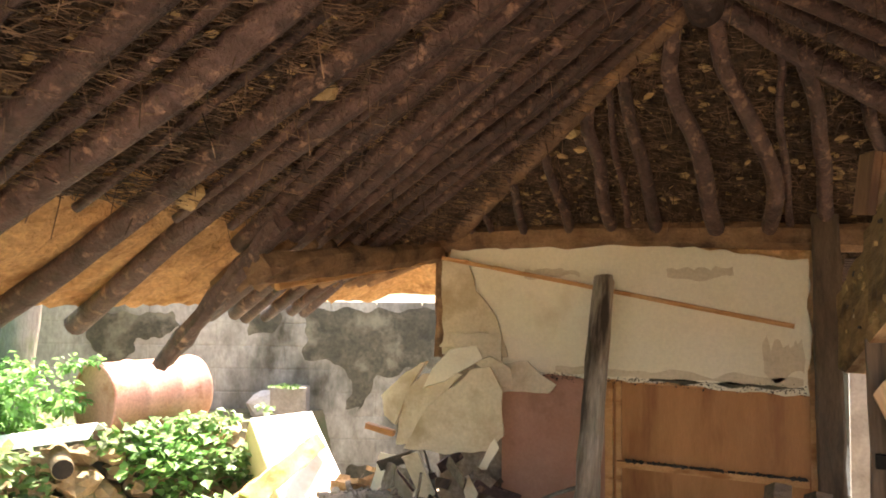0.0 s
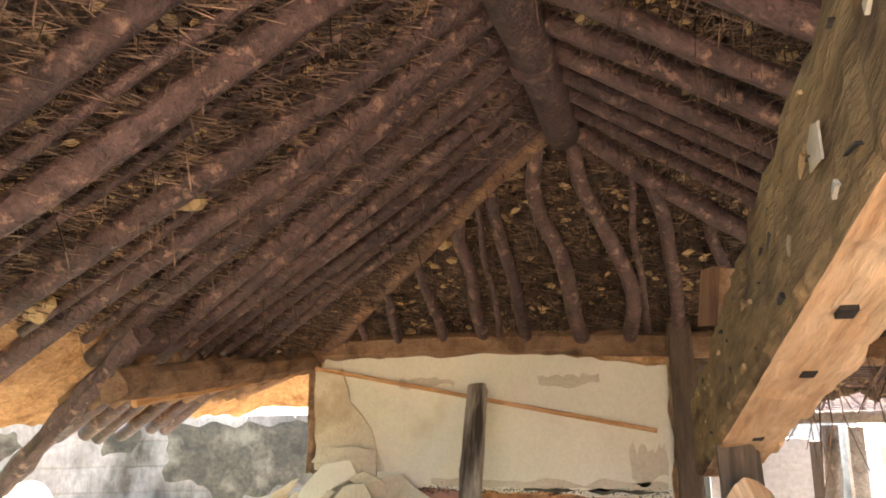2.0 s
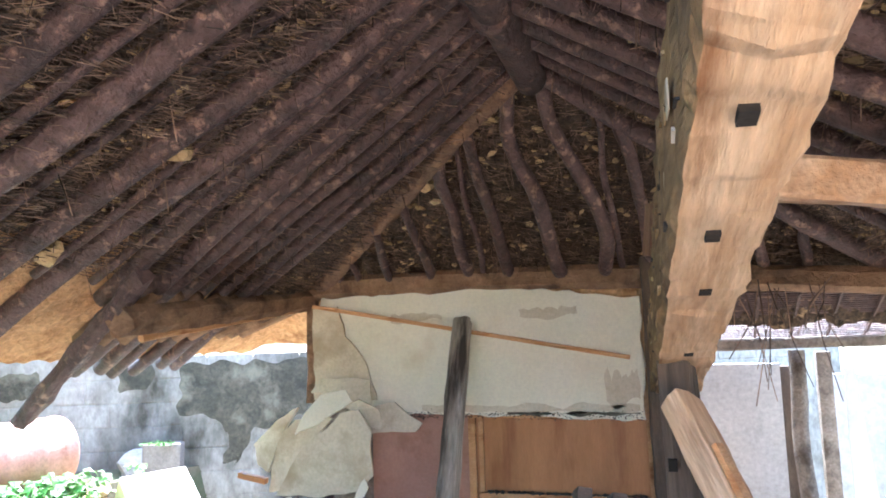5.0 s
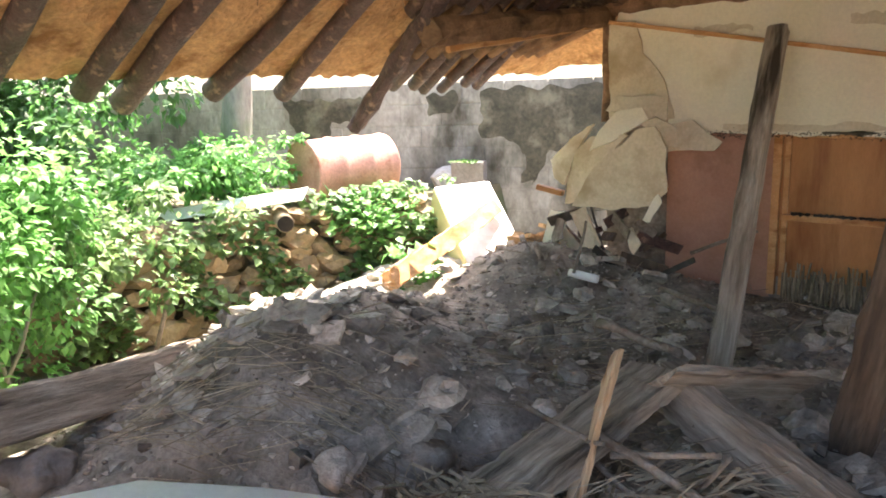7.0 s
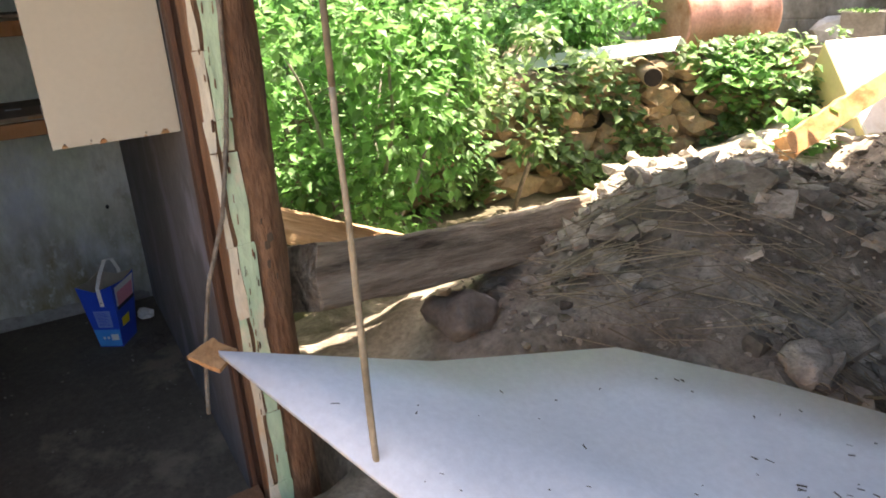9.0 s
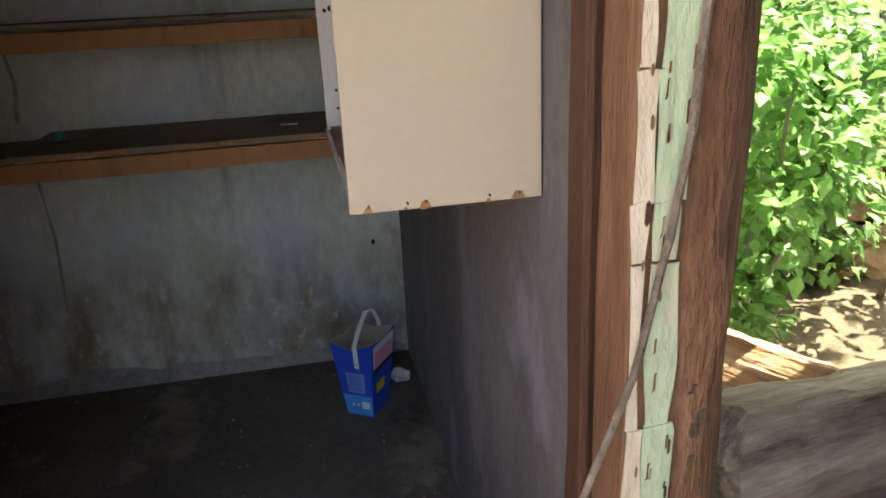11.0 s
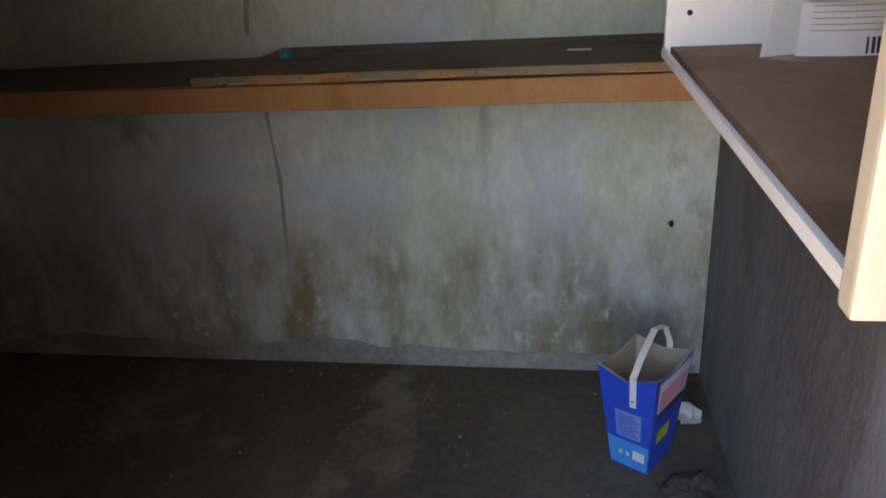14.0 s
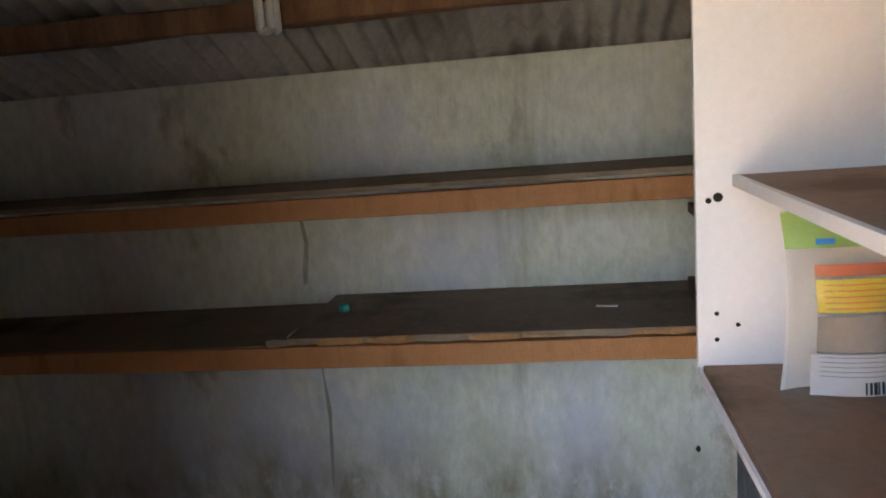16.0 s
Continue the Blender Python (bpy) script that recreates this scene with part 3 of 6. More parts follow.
# clay clods caught between the rafters
spots = []
for i in range(3200):
    x, y = rng.uniform(-2.8, 0.8), rng.uniform(1.0, 5.25)
    spots.append(((x, y, roof_z(x, y) - 0.01), rng.choice([0.006, 0.008, 0.01, 0.014, 0.018, 0.028]) * rng.uniform(0.7, 1.3), 0.6))
scatter_lumps("clay_clods", spots, CLOD, roof, "ochre clay clods stuck in the straw")
for c, r in (((-2.02, 2.92, 2.47), 0.065), ((-1.66, 4.62, 2.64), 0.065), ((-2.62, 2.95, 2.13), 0.06), ((-2.45, 2.45, 2.24), 0.04)):
    bm = bmesh.new()
    lump(bm, c, r, 0.8, r * 50, 2, 0.5)
    part("clod", bm, CLOD, roof)

# rafters of the long slopes: side, y at the ridge, y at the eave, radius
k = 0
WEST = ((1.02, 0.98, 0.044), (1.40, 1.36, 0.040), (1.78, 1.73, 0.044), (2.17, 2.13, 0.047), (2.48, 2.35, 0.052), (2.84, 2.77, 0.047), (2.97, 3.22, 0.046),
        (3.12, 3.50, 0.040), (3.26, 3.76, 0.043), (3.38, 4.02, 0.040), (3.50, 4.22, 0.036), (3.62, 4.38, 0.034), (3.75, 4.56, 0.034), (3.87, 4.74, 0.032), (3.97, 4.92, 0.030))
EAST = ((1.05, 1.05, 0.042), (1.45, 1.52, 0.042), (1.85, 2.02, 0.045), (2.16, 2.42, 0.042), (2.45, 2.80, 0.045), (2.80, 3.08, 0.038), (3.05, 3.50, 0.042), (3.25, 3.86, 0.040), (3.42, 4.22, 0.040), (3.60, 4.58, 0.036), (3.78, 4.90, 0.034))
for side, rows in ((-1, WEST), (1, EAST)):
    for yr, ye, r in rows:
        xe = RX + side * (2.60 + rng.uniform(-0.05, 0.06))
        if side < 0 and yr in (3.12, 3.26):
            xe = -2.85
        bm = bmesh.new()
        tube(bm, (RX + side * 0.04, yr, RZ - 0.075), (xe, ye, RZ - SL * abs(xe - RX) - 0.075), r * 0.88, r * 1.12, 12, 18, 0.016, 0.05, k)
        part("rafter", bm, RAFTER, roof, smooth=True)
        k += 1
# thin poles between them
for yr, ye, r in ((2.33, 2.24, 0.020), (2.66, 2.58, 0.016), (2.90, 3.00, 0.017), (3.05, 3.36, 0.018), (3.19, 3.63, 0.016), (3.32, 3.90, 0.017), (1.95, 1.90, 0.018), (1.60, 1.55, 0.018)):
    bm = bmesh.new()
    tube(bm, (RX - 0.1, yr, roof_z(RX - 0.1, yr) - 0.045), (-2.72 - rng.random() * 0.1, ye, RZ - SL * 1.85 - 0.045), r * 0.9, r * 1.1, 8, 14, 0.022, 0.08, k)
    part("pole", bm, RAFTER, roof, smooth=True)
    k += 1
# crooked rafters of the hip end: x and y of the top, x of the foot, radius
for xt, yt, xf, r in ((-2.42, 5.02, -2.46, 0.026), (-2.30, 4.98, -2.34, 0.022), (-2.05, 4.82, -2.12, 0.028), (-1.80, 4.63, -1.83, 0.028), (-1.49, 4.40, -1.55, 0.036), (-1.39, 4.38, -1.48, 0.017),
                      (-1.31, 4.26, -1.30, 0.034), (-1.05, 4.10, -0.98, 0.042), (-0.88, 4.10, -0.69, 0.040), (-0.64, 4.28, -0.61, 0.018), (-0.55, 4.35, -0.35, 0.036), (-0.30, 4.55, -0.10, 0.03), (0.05, 4.80, 0.18, 0.03), (0.35, 5.0, 0.42, 0.03)):
    bm = bmesh.new()
    tube(bm, (xt, yt, RZ - SE * (yt - RY) - 0.06), (xf, 5.36, RZ - SE * (5.36 - RY) - 0.06), r * 0.9, r * 1.15, 11, 16, 0.085 if r > 0.03 else 0.04, 0.06, k)
    part("rafter", bm, RAFTER, roof, smooth=True)
    k += 1
# a gap in the thatch framed by two split laths, with clay behind
bm = bmesh.new()
box(bm, (-1.19, 4.19, 2.90), (0.16, 0.02, 0.018), Euler((0.6, 0.05, 0)).to_matrix(), 0, 0.003)
part("lath", bm, PLATE, roof)
bm = bmesh.new()
lump(bm, (-1.19, 4.30, 2.87), 0.05, 0.5, 5, 2, 0.5)
part("clod", bm, CLOD, roof)
for sx, rr in ((-1, 0.058), (1, 0.05)):
    bm = bmesh.new()
    tube(bm, (RX + sx * 0.02, RY + 0.0, RZ - 0.07), (RX + sx * 1.74, 5.3, RZ - SL * 1.74 - 0.07), rr * 0.9, rr * 1.1, 10, 16, 0.035, 0.1, 40 + sx)
    part("hip_rafter", bm, HIPWOOD if sx < 0 else RAFTER, roof, smooth=True)
bm = bmesh.new()
tube(bm, (RX + 0.02, RY - 0.02, RZ - 0.13), (RX, 0.3, RZ - 0.10), 0.075, 0.085, 14, 20, 0.01, 0.03, 3)
part("ridge_beam", bm, RAFTER, roof, smooth=True)
bm = bmesh.new()
tube(bm, (RX + 0.012, 3.30, RZ - 0.127), (RX + 0.012, 3.24, RZ - 0.127), 0.081, 0.081, 14, 2, 0, 0.02, 3)
part("rope_binding", bm, RAFTER, roof, smooth=True)
bm = bmesh.new()
tube(bm, (-1.0, 1.87, 2.96), (-1.0, 1.87, 2.45), 0.006, 0.009, 8, 8, 0.03, 0.1, 77)
part("hanging_root", bm, GREYWOOD, roof, smooth=True)
# broken rafter hanging past the eave
bm = bmesh.new()
timber(bm, (-2.55, 3.42, 2.08), (-3.42, 3.62, 1.42), 0.085, 0.085, 0.2, 10, 0.008, 0.5, 8, ragged=0.05)
part("broken_rafter", bm, RAFTER, roof)
# rain-gutter batten and tile stubs over the end wall
for i in range(11):
    yy = 3.55 + 0.17 * i
    bm = bmesh.new()
    tube(bm, (-2.72, yy, 2.02), (-3.05 - 0.02 * i, yy + 0.03, 1.80 + 0.004 * i), 0.032, 0.038, 8, 4, 0.02, 0.08, 70 + i)
    part("eave_pole", bm, PLATE, roof, smooth=True)

# ---- end wall of the house ----
wall = thing("wall_north", (-1.6, 5.3, 0.3), "cream plaster wall over red plywood panels", "wall", kind="structure")
P90 = pose(0, 5.25, 0, 90)
bm = bmesh.new()
slab(bm, ragged_outline([(-2.60, 1.40), (-2.28, 1.30), (-0.53, 1.26), (-0.53, 1.97), (-1.3, 2.06), (-2.60, 2.06)], 0.04, 0.014, 3), 0.05, P90)
part("plaster", bm, PLASTER, wall, "cream plaster, stained and cracked")
bm = bmesh.new()
slab(bm, ragged_outline([(-2.66, 1.36), (-0.50, 1.2), (-0.50, 2.12), (-2.66, 2.12)], 0.05, 0.006, 5), 0.04, pose(0, 5.30, 0, 90))
part("mud_core", bm, CLAY, wall)
part("wall_foot", B((-1.6, 5.31, 0.16), (2.25, 0.06, 0.66)), MUD, wall)
bm = B((-1.035, 5.285, 0.86), (1.07, 0.02, 0.86))
part("plywood_panel", bm, PLY, wall, "red-brown plywood panel")
bm = B((-1.93, 5.285, 0.74), (0.66, 0.02, 1.16))
part("pink_panel", bm, PINKPLY, wall)
for c, s in (((-1.585, 5.262, 0.82), (0.045, 0.035, 1.0)), ((-1.53, 5.268, 0.82), (0.03, 0.02, 1.0)), ((-1.04, 5.255, 0.80), (1.0, 0.05, 0.035)), ((-0.515, 5.262, 0.85), (0.03, 0.03, 0.86)), ((-1.04, 5.262, 1.28), (1.06, 0.03, 0.03))):
    part("batten", B(c, s, None, 0.004), ORANGEWOOD, wall)
spots = [((-1.5 + 0.95 * rng.random(), 5.235, 0.825), rng.uniform(0.006, 0.018), 0.6) for i in range(160)]
scatter_lumps("rail_dirt", spots, SOOT, wall, "dark crumbs along the rail")
spots = [((rng.uniform(-2.2, -0.55), 5.225, 1.283 + 0.02 * fbm(i * 0.01, 1.0) + rng.gauss(0, 0.012)), rng.uniform(0.0015, 0.0065), 0.7) for i in range(700)]
scatter_lumps("mould_edge", spots, SOOT, wall, "black crumbling lower edge of the plaster")
bm = bmesh.new()
timber(bm, (-2.78, 5.27, 2.11), (0.95, 5.27, 1.99), 0.15, 0.14, 0, 22, 0.010, 0.45, 4, bend=0.06)
part("wall_plate", bm, PLATE, wall)
bm = bmesh.new()
timber(bm, (-2.70, 5.32, 2.04), (-2.70, 3.44, 1.88), 0.11, 0.13, 0, 14, 0.012, 0.45, 5, ragged=0.05)
part("side_plate", bm, PLATE, wall)
bm = bmesh.new()
timber(bm, (-2.67, 5.24, 1.36), (-2.67, 5.24, 2.03), 0.06, 0.07, 0, 6, 0.004, 0.25, 6)
part("corner_batten", bm, PLATE, wall)
bm = bmesh.new()
timber(bm, (-2.69, 5.20, 2.005), (-0.60, 5.20, 1.62), 0.02, 0.024, 0, 10, 0.002, 0.2, 7)
part("fallen_moulding", bm, ORANGEWOOD, wall, "thin wooden moulding hanging askew")
bm = bmesh.new()
timber(bm, (-2.69, 5.16, 1.98), (-2.71, 3.6, 1.80), 0.03, 0.03, 0, 10, 0.003, 0.2, 9)
part("eave_batten", bm, ORANGEWOOD, wall)
bm = bmesh.new()
timber(bm, (-0.43, 5.22, 0.2), (-0.45, 5.22, 2.2), 0.13, 0.13, 0, 14, 0.006, 0.2, 11)
part("post", bm, POST, wall)
# loose plaster skins: outline in x and z, y of the sheet, tilt, turn, warp
def skin(pts, yy, rx, rz, w, material=None, seed=0):
    cx, cz = sum(p[0] for p in pts) / len(pts), sum(p[1] for p in pts) / len(pts)
    bm = bmesh.new()
    slab(bm, ragged_outline([(p[0] - cx, p[1] - cz) for p in pts], 0.025, 0.008, cx * 7 + seed), 0.016, pose(cx, yy, cz, rx, 0, rz), 0, w, cx + seed)
    part("peeled_plaster", bm, material or PLASTER_BACK, wall, "peeled sheet of plaster and paper")


skin([(-2.73, 0.84), (-2.59, 1.09), (-2.31, 1.32), (-2.19, 1.35), (-2.12, 1.22), (-2.12, 0.96), (-2.22, 0.86), (-2.47, 0.83)], 4.90, 92, 3, 0.03)
skin([(-2.84, 0.83), (-2.82, 0.99), (-2.76, 1.18), (-2.65, 1.27), (-2.39, 1.30), (-2.53, 1.14), (-2.70, 0.86)], 4.95, 84, -10, 0.04, None, 3)
skin([(-3.02, 1.11), (-2.87, 1.21), (-2.67, 1.35), (-2.61, 1.36), (-2.75, 1.20), (-2.82, 0.95), (-2.94, 0.99)], 4.99, 76, -24, 0.04, None, 5)
skin([(-2.64, 1.19), (-2.59, 1.31), (-2.48, 1.43), (-2.33, 1.45), (-2.28, 1.38), (-2.43, 1.28), (-2.50, 1.24)], 4.98, 70, 8, 0.05, PLASTER, 7)
skin([(-2.34, 1.36), (-2.24, 1.40), (-2.12, 1.33), (-2.10, 1.20), (-2.20, 1.24)], 5.02, 100, 20, 0.06, None, 8)
skin([(-2.21, 1.21), (-2.18, 1.35), (-2.05, 1.37), (-1.86, 1.25), (-1.90, 1.20), (-2.05, 1.20), (-2.18, 1.18)], 5.10, 82, -4, 0.05, None, 9)
skin([(-3.00, 0.52), (-2.90, 0.79), (-2.77, 0.80), (-2.80, 0.66), (-2.91, 0.54)], 4.86, 80, -15, 0.05, PLASTER, 11)
skin([(-2.26, 0.76), (-2.15, 0.95), (-2.13, 0.90), (-2.19, 0.77)], 4.86, 96, 14, 0.03, PLASTER, 13)
skin([(-2.62, 1.43), (-2.56, 1.52), (-2.33, 1.51), (-2.21, 1.50), (-2.21, 1.34), (-2.36, 1.33), (-2.44, 1.42)], 5.15, 74, 6, 0.08, None, 15)
skin([(-2.65, 1.98), (-2.47, 1.99), (-2.42, 1.79), (-2.27, 1.63), (-2.20, 1.38), (-2.64, 1.38)], 5.212, 90, 0, 0.015, PLASTER_BACK, 17)
skin([(-2.70, 0.82), (-2.58, 0.86), (-2.50, 0.60), (-2.62, 0.55)], 4.82, 108, -10, 0.05, None, 19)
part("lath_end", B((-2.93, 4.92, 0.925), (0.19, 0.05, 0.035), Euler((0, 0.2, 0.1)).to_matrix(), 0.004), PLY, wall)
part("core_foot", B((-2.47, 5.315, 0.88), (0.46, 0.04, 1.02)), MUD, wall)
# dark seam where the plaster sheets tore apart
skin([(-2.66, 1.14), (-2.60, 1.27), (-2.52, 1.28), (-2.56, 1.17)], 5.00, 90, 0, 0.02, POST, 21)
# mould and bare patches along the edges of the plaster
for k_, (xa, xb, zc, hh, m_) in enumerate(((-1.35, -0.56, 1.296, 0.016, MOULD), (-1.9, -0.56, 1.325, 0.04, PLASTER_BACK), (-1.25, -0.9, 1.90, 0.05, PLASTER_BACK), (-0.75, -0.55, 1.45, 0.16, PLASTER_BACK), (-2.1, -1.75, 1.90, 0.05, PLASTER_BACK))):
    top_ = [(xa + (xb - xa) * i_ / 12, zc + hh * (0.5 + 0.8 * noise.noise(Vector((i_ * 0.7, k_ * 5.0, 1))))) for i_ in range(13)]
    low_ = [(p_[0], zc - hh * (0.5 + 0.8 * noise.noise(Vector((p_[0] * 8, k_ * 3.0, 4))))) for p_ in top_]
    bm = bmesh.new()
    slab(bm, ragged_outline(low_ + top_[::-1], 0.015, 0.008, k_), 0.004, pose(0, 5.2235, 0, 90))
    part("wall_stain", bm, m_, wall, "crumbling stained patch of plaster")
for i in range(7):
    c = (rng.uniform(-2.85, -1.95), rng.uniform(4.7, 4.98), rng.uniform(0.5, 0.72))
    bm = bmesh.new()
    L = rng.uniform(0.06, 0.16)
    slab(bm, ragged_outline([(-L / 2, -L * 0.7), (L / 2, -L * 0.5), (L * 0.4, L * 0.8), (-L * 0.3, L)], 0.03, 0.012, i), 0.008, pose(*c, rng.uniform(50, 110), rng.uniform(-40, 40), rng.uniform(-50, 50)), 0, 0.03, i)
    part("torn_scrap", bm, rng.choice([PLASTER_BACK, POST, GREYWOOD]), wall)

for i in range(18):
    c = (rng.uniform(-2.85, -2.0), rng.uniform(4.72, 5.1), rng.uniform(0.48, 0.78))
    L = rng.uniform(0.14, 0.36)
    bm = bmesh.new()
    box(bm, c, (L, 0.012, rng.uniform(0.03, 0.08)), Euler((rng.uniform(-0.6, 0.6), rng.uniform(-0.9, 0.9), rng.uniform(-0.8, 0.8))).to_matrix(), 0, 0.002)
    part("broken_lath", bm, rng.choice([POST, GREYWOOD, SOOT, RAFTER]), wall)

# ---- unseen walls added round the house ----
bm = B((1.0, -2.35, 0.5), (7.0, 0.15, 1.6))
solo("wall_south", bm, CLAY, "added orange clay wall, out of view", "wall", kind="structure")
# east wall is made up: it blocks side light to roof and annex
bm = B((1.56, 3.3, 0.95), (0.15, 2.6, 2.1))
solo("wall_east", bm, CLAY, "added orange clay wall, out of view", "wall", kind="structure")

# ---- outside, past the open corner ----
shed = thing("outbuilding", (0.2, 6.4, 0), "grey cement outbuilding with log posts behind the house", "building")
part("wall", B((0.02, 6.35, 0.75), (0.62, 0.10, 1.55)), CONCRETE, shed)
part("dark_door", B((0.40, 6.45, 0.75), (0.16, 0.06, 1.5)), POST, shed)
bm = bmesh.new()
tube(bm, (0.42, 6.0, 0.0), (0.40, 6.0, 1.62), 0.055, 0.05, 10, 10, 0.02, 0.1, 21)
part("log_post", bm, GREYWOOD, shed, smooth=True)
part("door_post", B((0.60, 6.3, 0.8), (0.09, 0.09, 1.6)), GREYWOOD, shed)
bm = bmesh.new()
timber(bm, (-0.4, 6.0, 1.66), (1.6, 6.0, 1.68), 0.08, 0.07, 0, 10, 0.004, 0.3, 22)
part("lintel", bm, GREYWOOD, shed)
part("far_wall", B((1.6, 7.2, 0.7), (1.6, 0.1, 1.4)), CONCRETE, shed)
bm = bmesh.new()
slab(bm, [(-0.07, -0.6), (0.12, -0.6), (0.0, 0.75), (-0.07, 0.75)], 0.01, pose(0.75, 6.1, 0.75, 90, 0, 10))
part("white_sheet", bm, WHITEMETAL, shed)
st = []
for i in range(26):
    yy = 5.45 + 0.03 * i
    st.append(((-0.35, yy, 1.98 - 0.011 * i * 1.1), (1.7, yy + rng.uniform(-0.02, 0.02), 1.96 - 0.011 * i), 0.009))
for i in range(9):
    xx = -0.3 + 0.22 * i
    st.append(((xx, 5.4, 1.96), (xx + 0.03, 6.25, 1.66), 0.012))
ob = new("eave_lattice", sticks_mesh("eave_lattice", st, RAFTER))
ob.parent, ob.matrix_parent_inverse = roof, roof.matrix_world.inverted()
tagged(ob, "dark reed lattice under the eave", kind="stuff")

# ---- fallen and propping timbers ----
beam = thing("tie_beam", (-0.36, 3.4, 1.6), "fallen mud-coated tie beam with mortises, underside coloured orange for bounced light", "beam")
# the paler orange underside carries bounced ground light in its colour
bm = bmesh.new()
timber(bm, (-0.355, 4.00, 1.655), (-0.12, 0.20, 2.63), 0.19, 0.30, 0.0, 90, 0.006, 0.14, 13, 1, 0.04)
along(part("beam_body", bm, [GRAINMUD, GRAINPALE], beam), (-0.355, 4.00, 1.655), (-0.12, 0.20, 2.63))
d_, s_, u_ = frame_along((-0.355, 4.00, 1.655), (-0.12, 0.20, 2.63), 0.0)
ROT = Matrix((d_, s_, u_)).transposed()
for f in (0.19, 0.36, 0.452, 0.568, 0.67, 0.82):
    c = Vector((-0.355, 4.00, 1.655)).lerp(Vector((-0.12, 0.20, 2.63)), f) - u_ * 0.142 + s_ * rng.uniform(-0.02, 0.02)
    part("mortise", B(c, (0.042, 0.028, 0.03), ROT), HOLE, beam, "dark mortise hole")
# flakes of lime, shallow gouges and mud crusts on the side that faces the room
side = -1 if s_.x > 0 else 1
SIDE = Matrix((d_, u_, s_ * side)).transposed().to_4x4()
for i in range(60):
    f, h, r = rng.uniform(0.06, 0.95), rng.uniform(-0.12, 0.12), rng.uniform(0.003, 0.007) * (0.6 if i % 5 in (1, 2) else 1.4)
    c = Vector((-0.355, 4.00, 1.655)).lerp(Vector((-0.12, 0.20, 2.63)), f) + u_ * h + s_ * side * 0.096
    bm = bmesh.new()
    slim = rng.uniform(3.0, 8.0) if i % 5 in (1, 2) else rng.uniform(1.3, 3.0)
    slab(bm, ragged_outline([(-r * slim, -r * 0.6), (r * slim, -r), (r * slim * 0.7, r), (-r * slim * 0.6, r * 0.8)], 0.008, 0.003, i), 0.008,
         Matrix.Translation(c) @ SIDE @ Matrix.Rotation(rng.uniform(-0.5, 0.5), 4, "Z"), 0, 0.006, i)
    if i % 15 == 0:
        part("lime_flake", bm, PLASTER_BACK, beam)
    elif i % 5 < 3:
        part("gouge", bm, SOOT, beam)
    else:
        part("mud_crust", bm, BEAMSIDE, beam)
for f, h, r in ((0.525, -0.005, 0.040), (0.47, -0.06, 0.018)):
    c = Vector((-0.355, 4.00, 1.655)).lerp(Vector((-0.12, 0.20, 2.63)), f) + u_ * h + s_ * side * 0.0985
    bm = bmesh.new()
    slab(bm, ragged_outline([(-r, -r * 0.7), (r * 0.7, -r), (r, r * 0.5), (r * 0.1, r * 0.9), (-r * 0.9, r * 0.5)], 0.012, 0.006, f * 40), 0.003, Matrix.Translation(c) @ SIDE, 0, 0.002, f)
    part("lime_patch", bm, PLASTER_BACK, beam, "patch of white lime")
post = thing("prop_post", (-0.36, 3.36, 0.2), "dark weathered wooden post under the fallen beam", "post")
bm = bmesh.new()
timber(bm, (-0.31, 3.46, 0.05), (-0.345, 3.44, 1.70), 0.11, 0.11, 0.3, 14, 0.004, 0.2, 14)
along(part("shaft", bm, GRAINPOST, post), (-0.31, 3.46, 0.05), (-0.345, 3.44, 1.70))
for z in (0.72, 1.1, 1.32):
    part("peg_hole", B((-0.375, 3.372, z), (0.03, 0.02, 0.04)), HOLE, post)
BRACE_A, BRACE_B = (-0.341, 3.32, 1.54), (0.25, 2.76, 0.20)
brace = thing("slanting_brace", (0.25, 2.76, 0.2), "orange slotted timber leaning down from the beam", "timber")
bm = bmesh.new()
timber(bm, BRACE_A, BRACE_B, 0.13, 0.09, 0.25, 24, 0.0025, 0.14, 15, ragged=0.03)
along(part("shaft", bm, GRAINPALE, brace), BRACE_A, BRACE_B)
d_, s_, u_ = frame_along(BRACE_A, BRACE_B, 0.25)
ROT = Matrix((d_, s_, u_)).transposed()
part("slot", B(Vector(BRACE_A).lerp(Vector(BRACE_B), 0.33) - s_ * 0.012 - u_ * 0.034, (0.20, 0.055, 0.03), ROT), HOLE, brace)
part("slot", B(Vector(BRACE_A).lerp(Vector(BRACE_B), 0.30) - s_ * 0.058 + u_ * 0.01, (0.22, 0.03, 0.05), ROT), HOLE, brace)
part("edge_strip", B(Vector(BRACE_A).lerp(Vector(BRACE_B), 0.5) + s_ * 0.02 + u_ * 0.056, (1.2, 0.05, 0.02), ROT, 0.004), ORANGEWOOD, brace)
dark = thing("notched_post", (-0.8, 3.45, 0.2), "short dark notched post stuck in the rubble", "post")
bm = bmesh.new()
timber(bm, (-0.82, 3.5, 0.15), (-0.60, 3.02, 1.22), 0.14, 0.11, 0.5, 12, 0.006, 0.2, 16)
along(part("shaft", bm, GRAINPOST, dark), (-0.82, 3.5, 0.15), (-0.60, 3.02, 1.22))
for o in (-0.045, 0.05):
    part("prong", B(Vector((-0.597, 3.01, 1.19)) + Vector((o, 0.08 * (o > 0), 0.03 * (o < 0))), (0.045, 0.085, 0.17), Euler((radians(-22), radians(10), 0.3)).to_matrix(), 0.006), GRAINPOST, dark)
pole = bmesh.new()
timber(pole, (-1.38, 3.68, 0.15), (-1.56, 5.02, 1.86), 0.105, 0.09, 0.15, 16, 0.004, 0.35, 17)
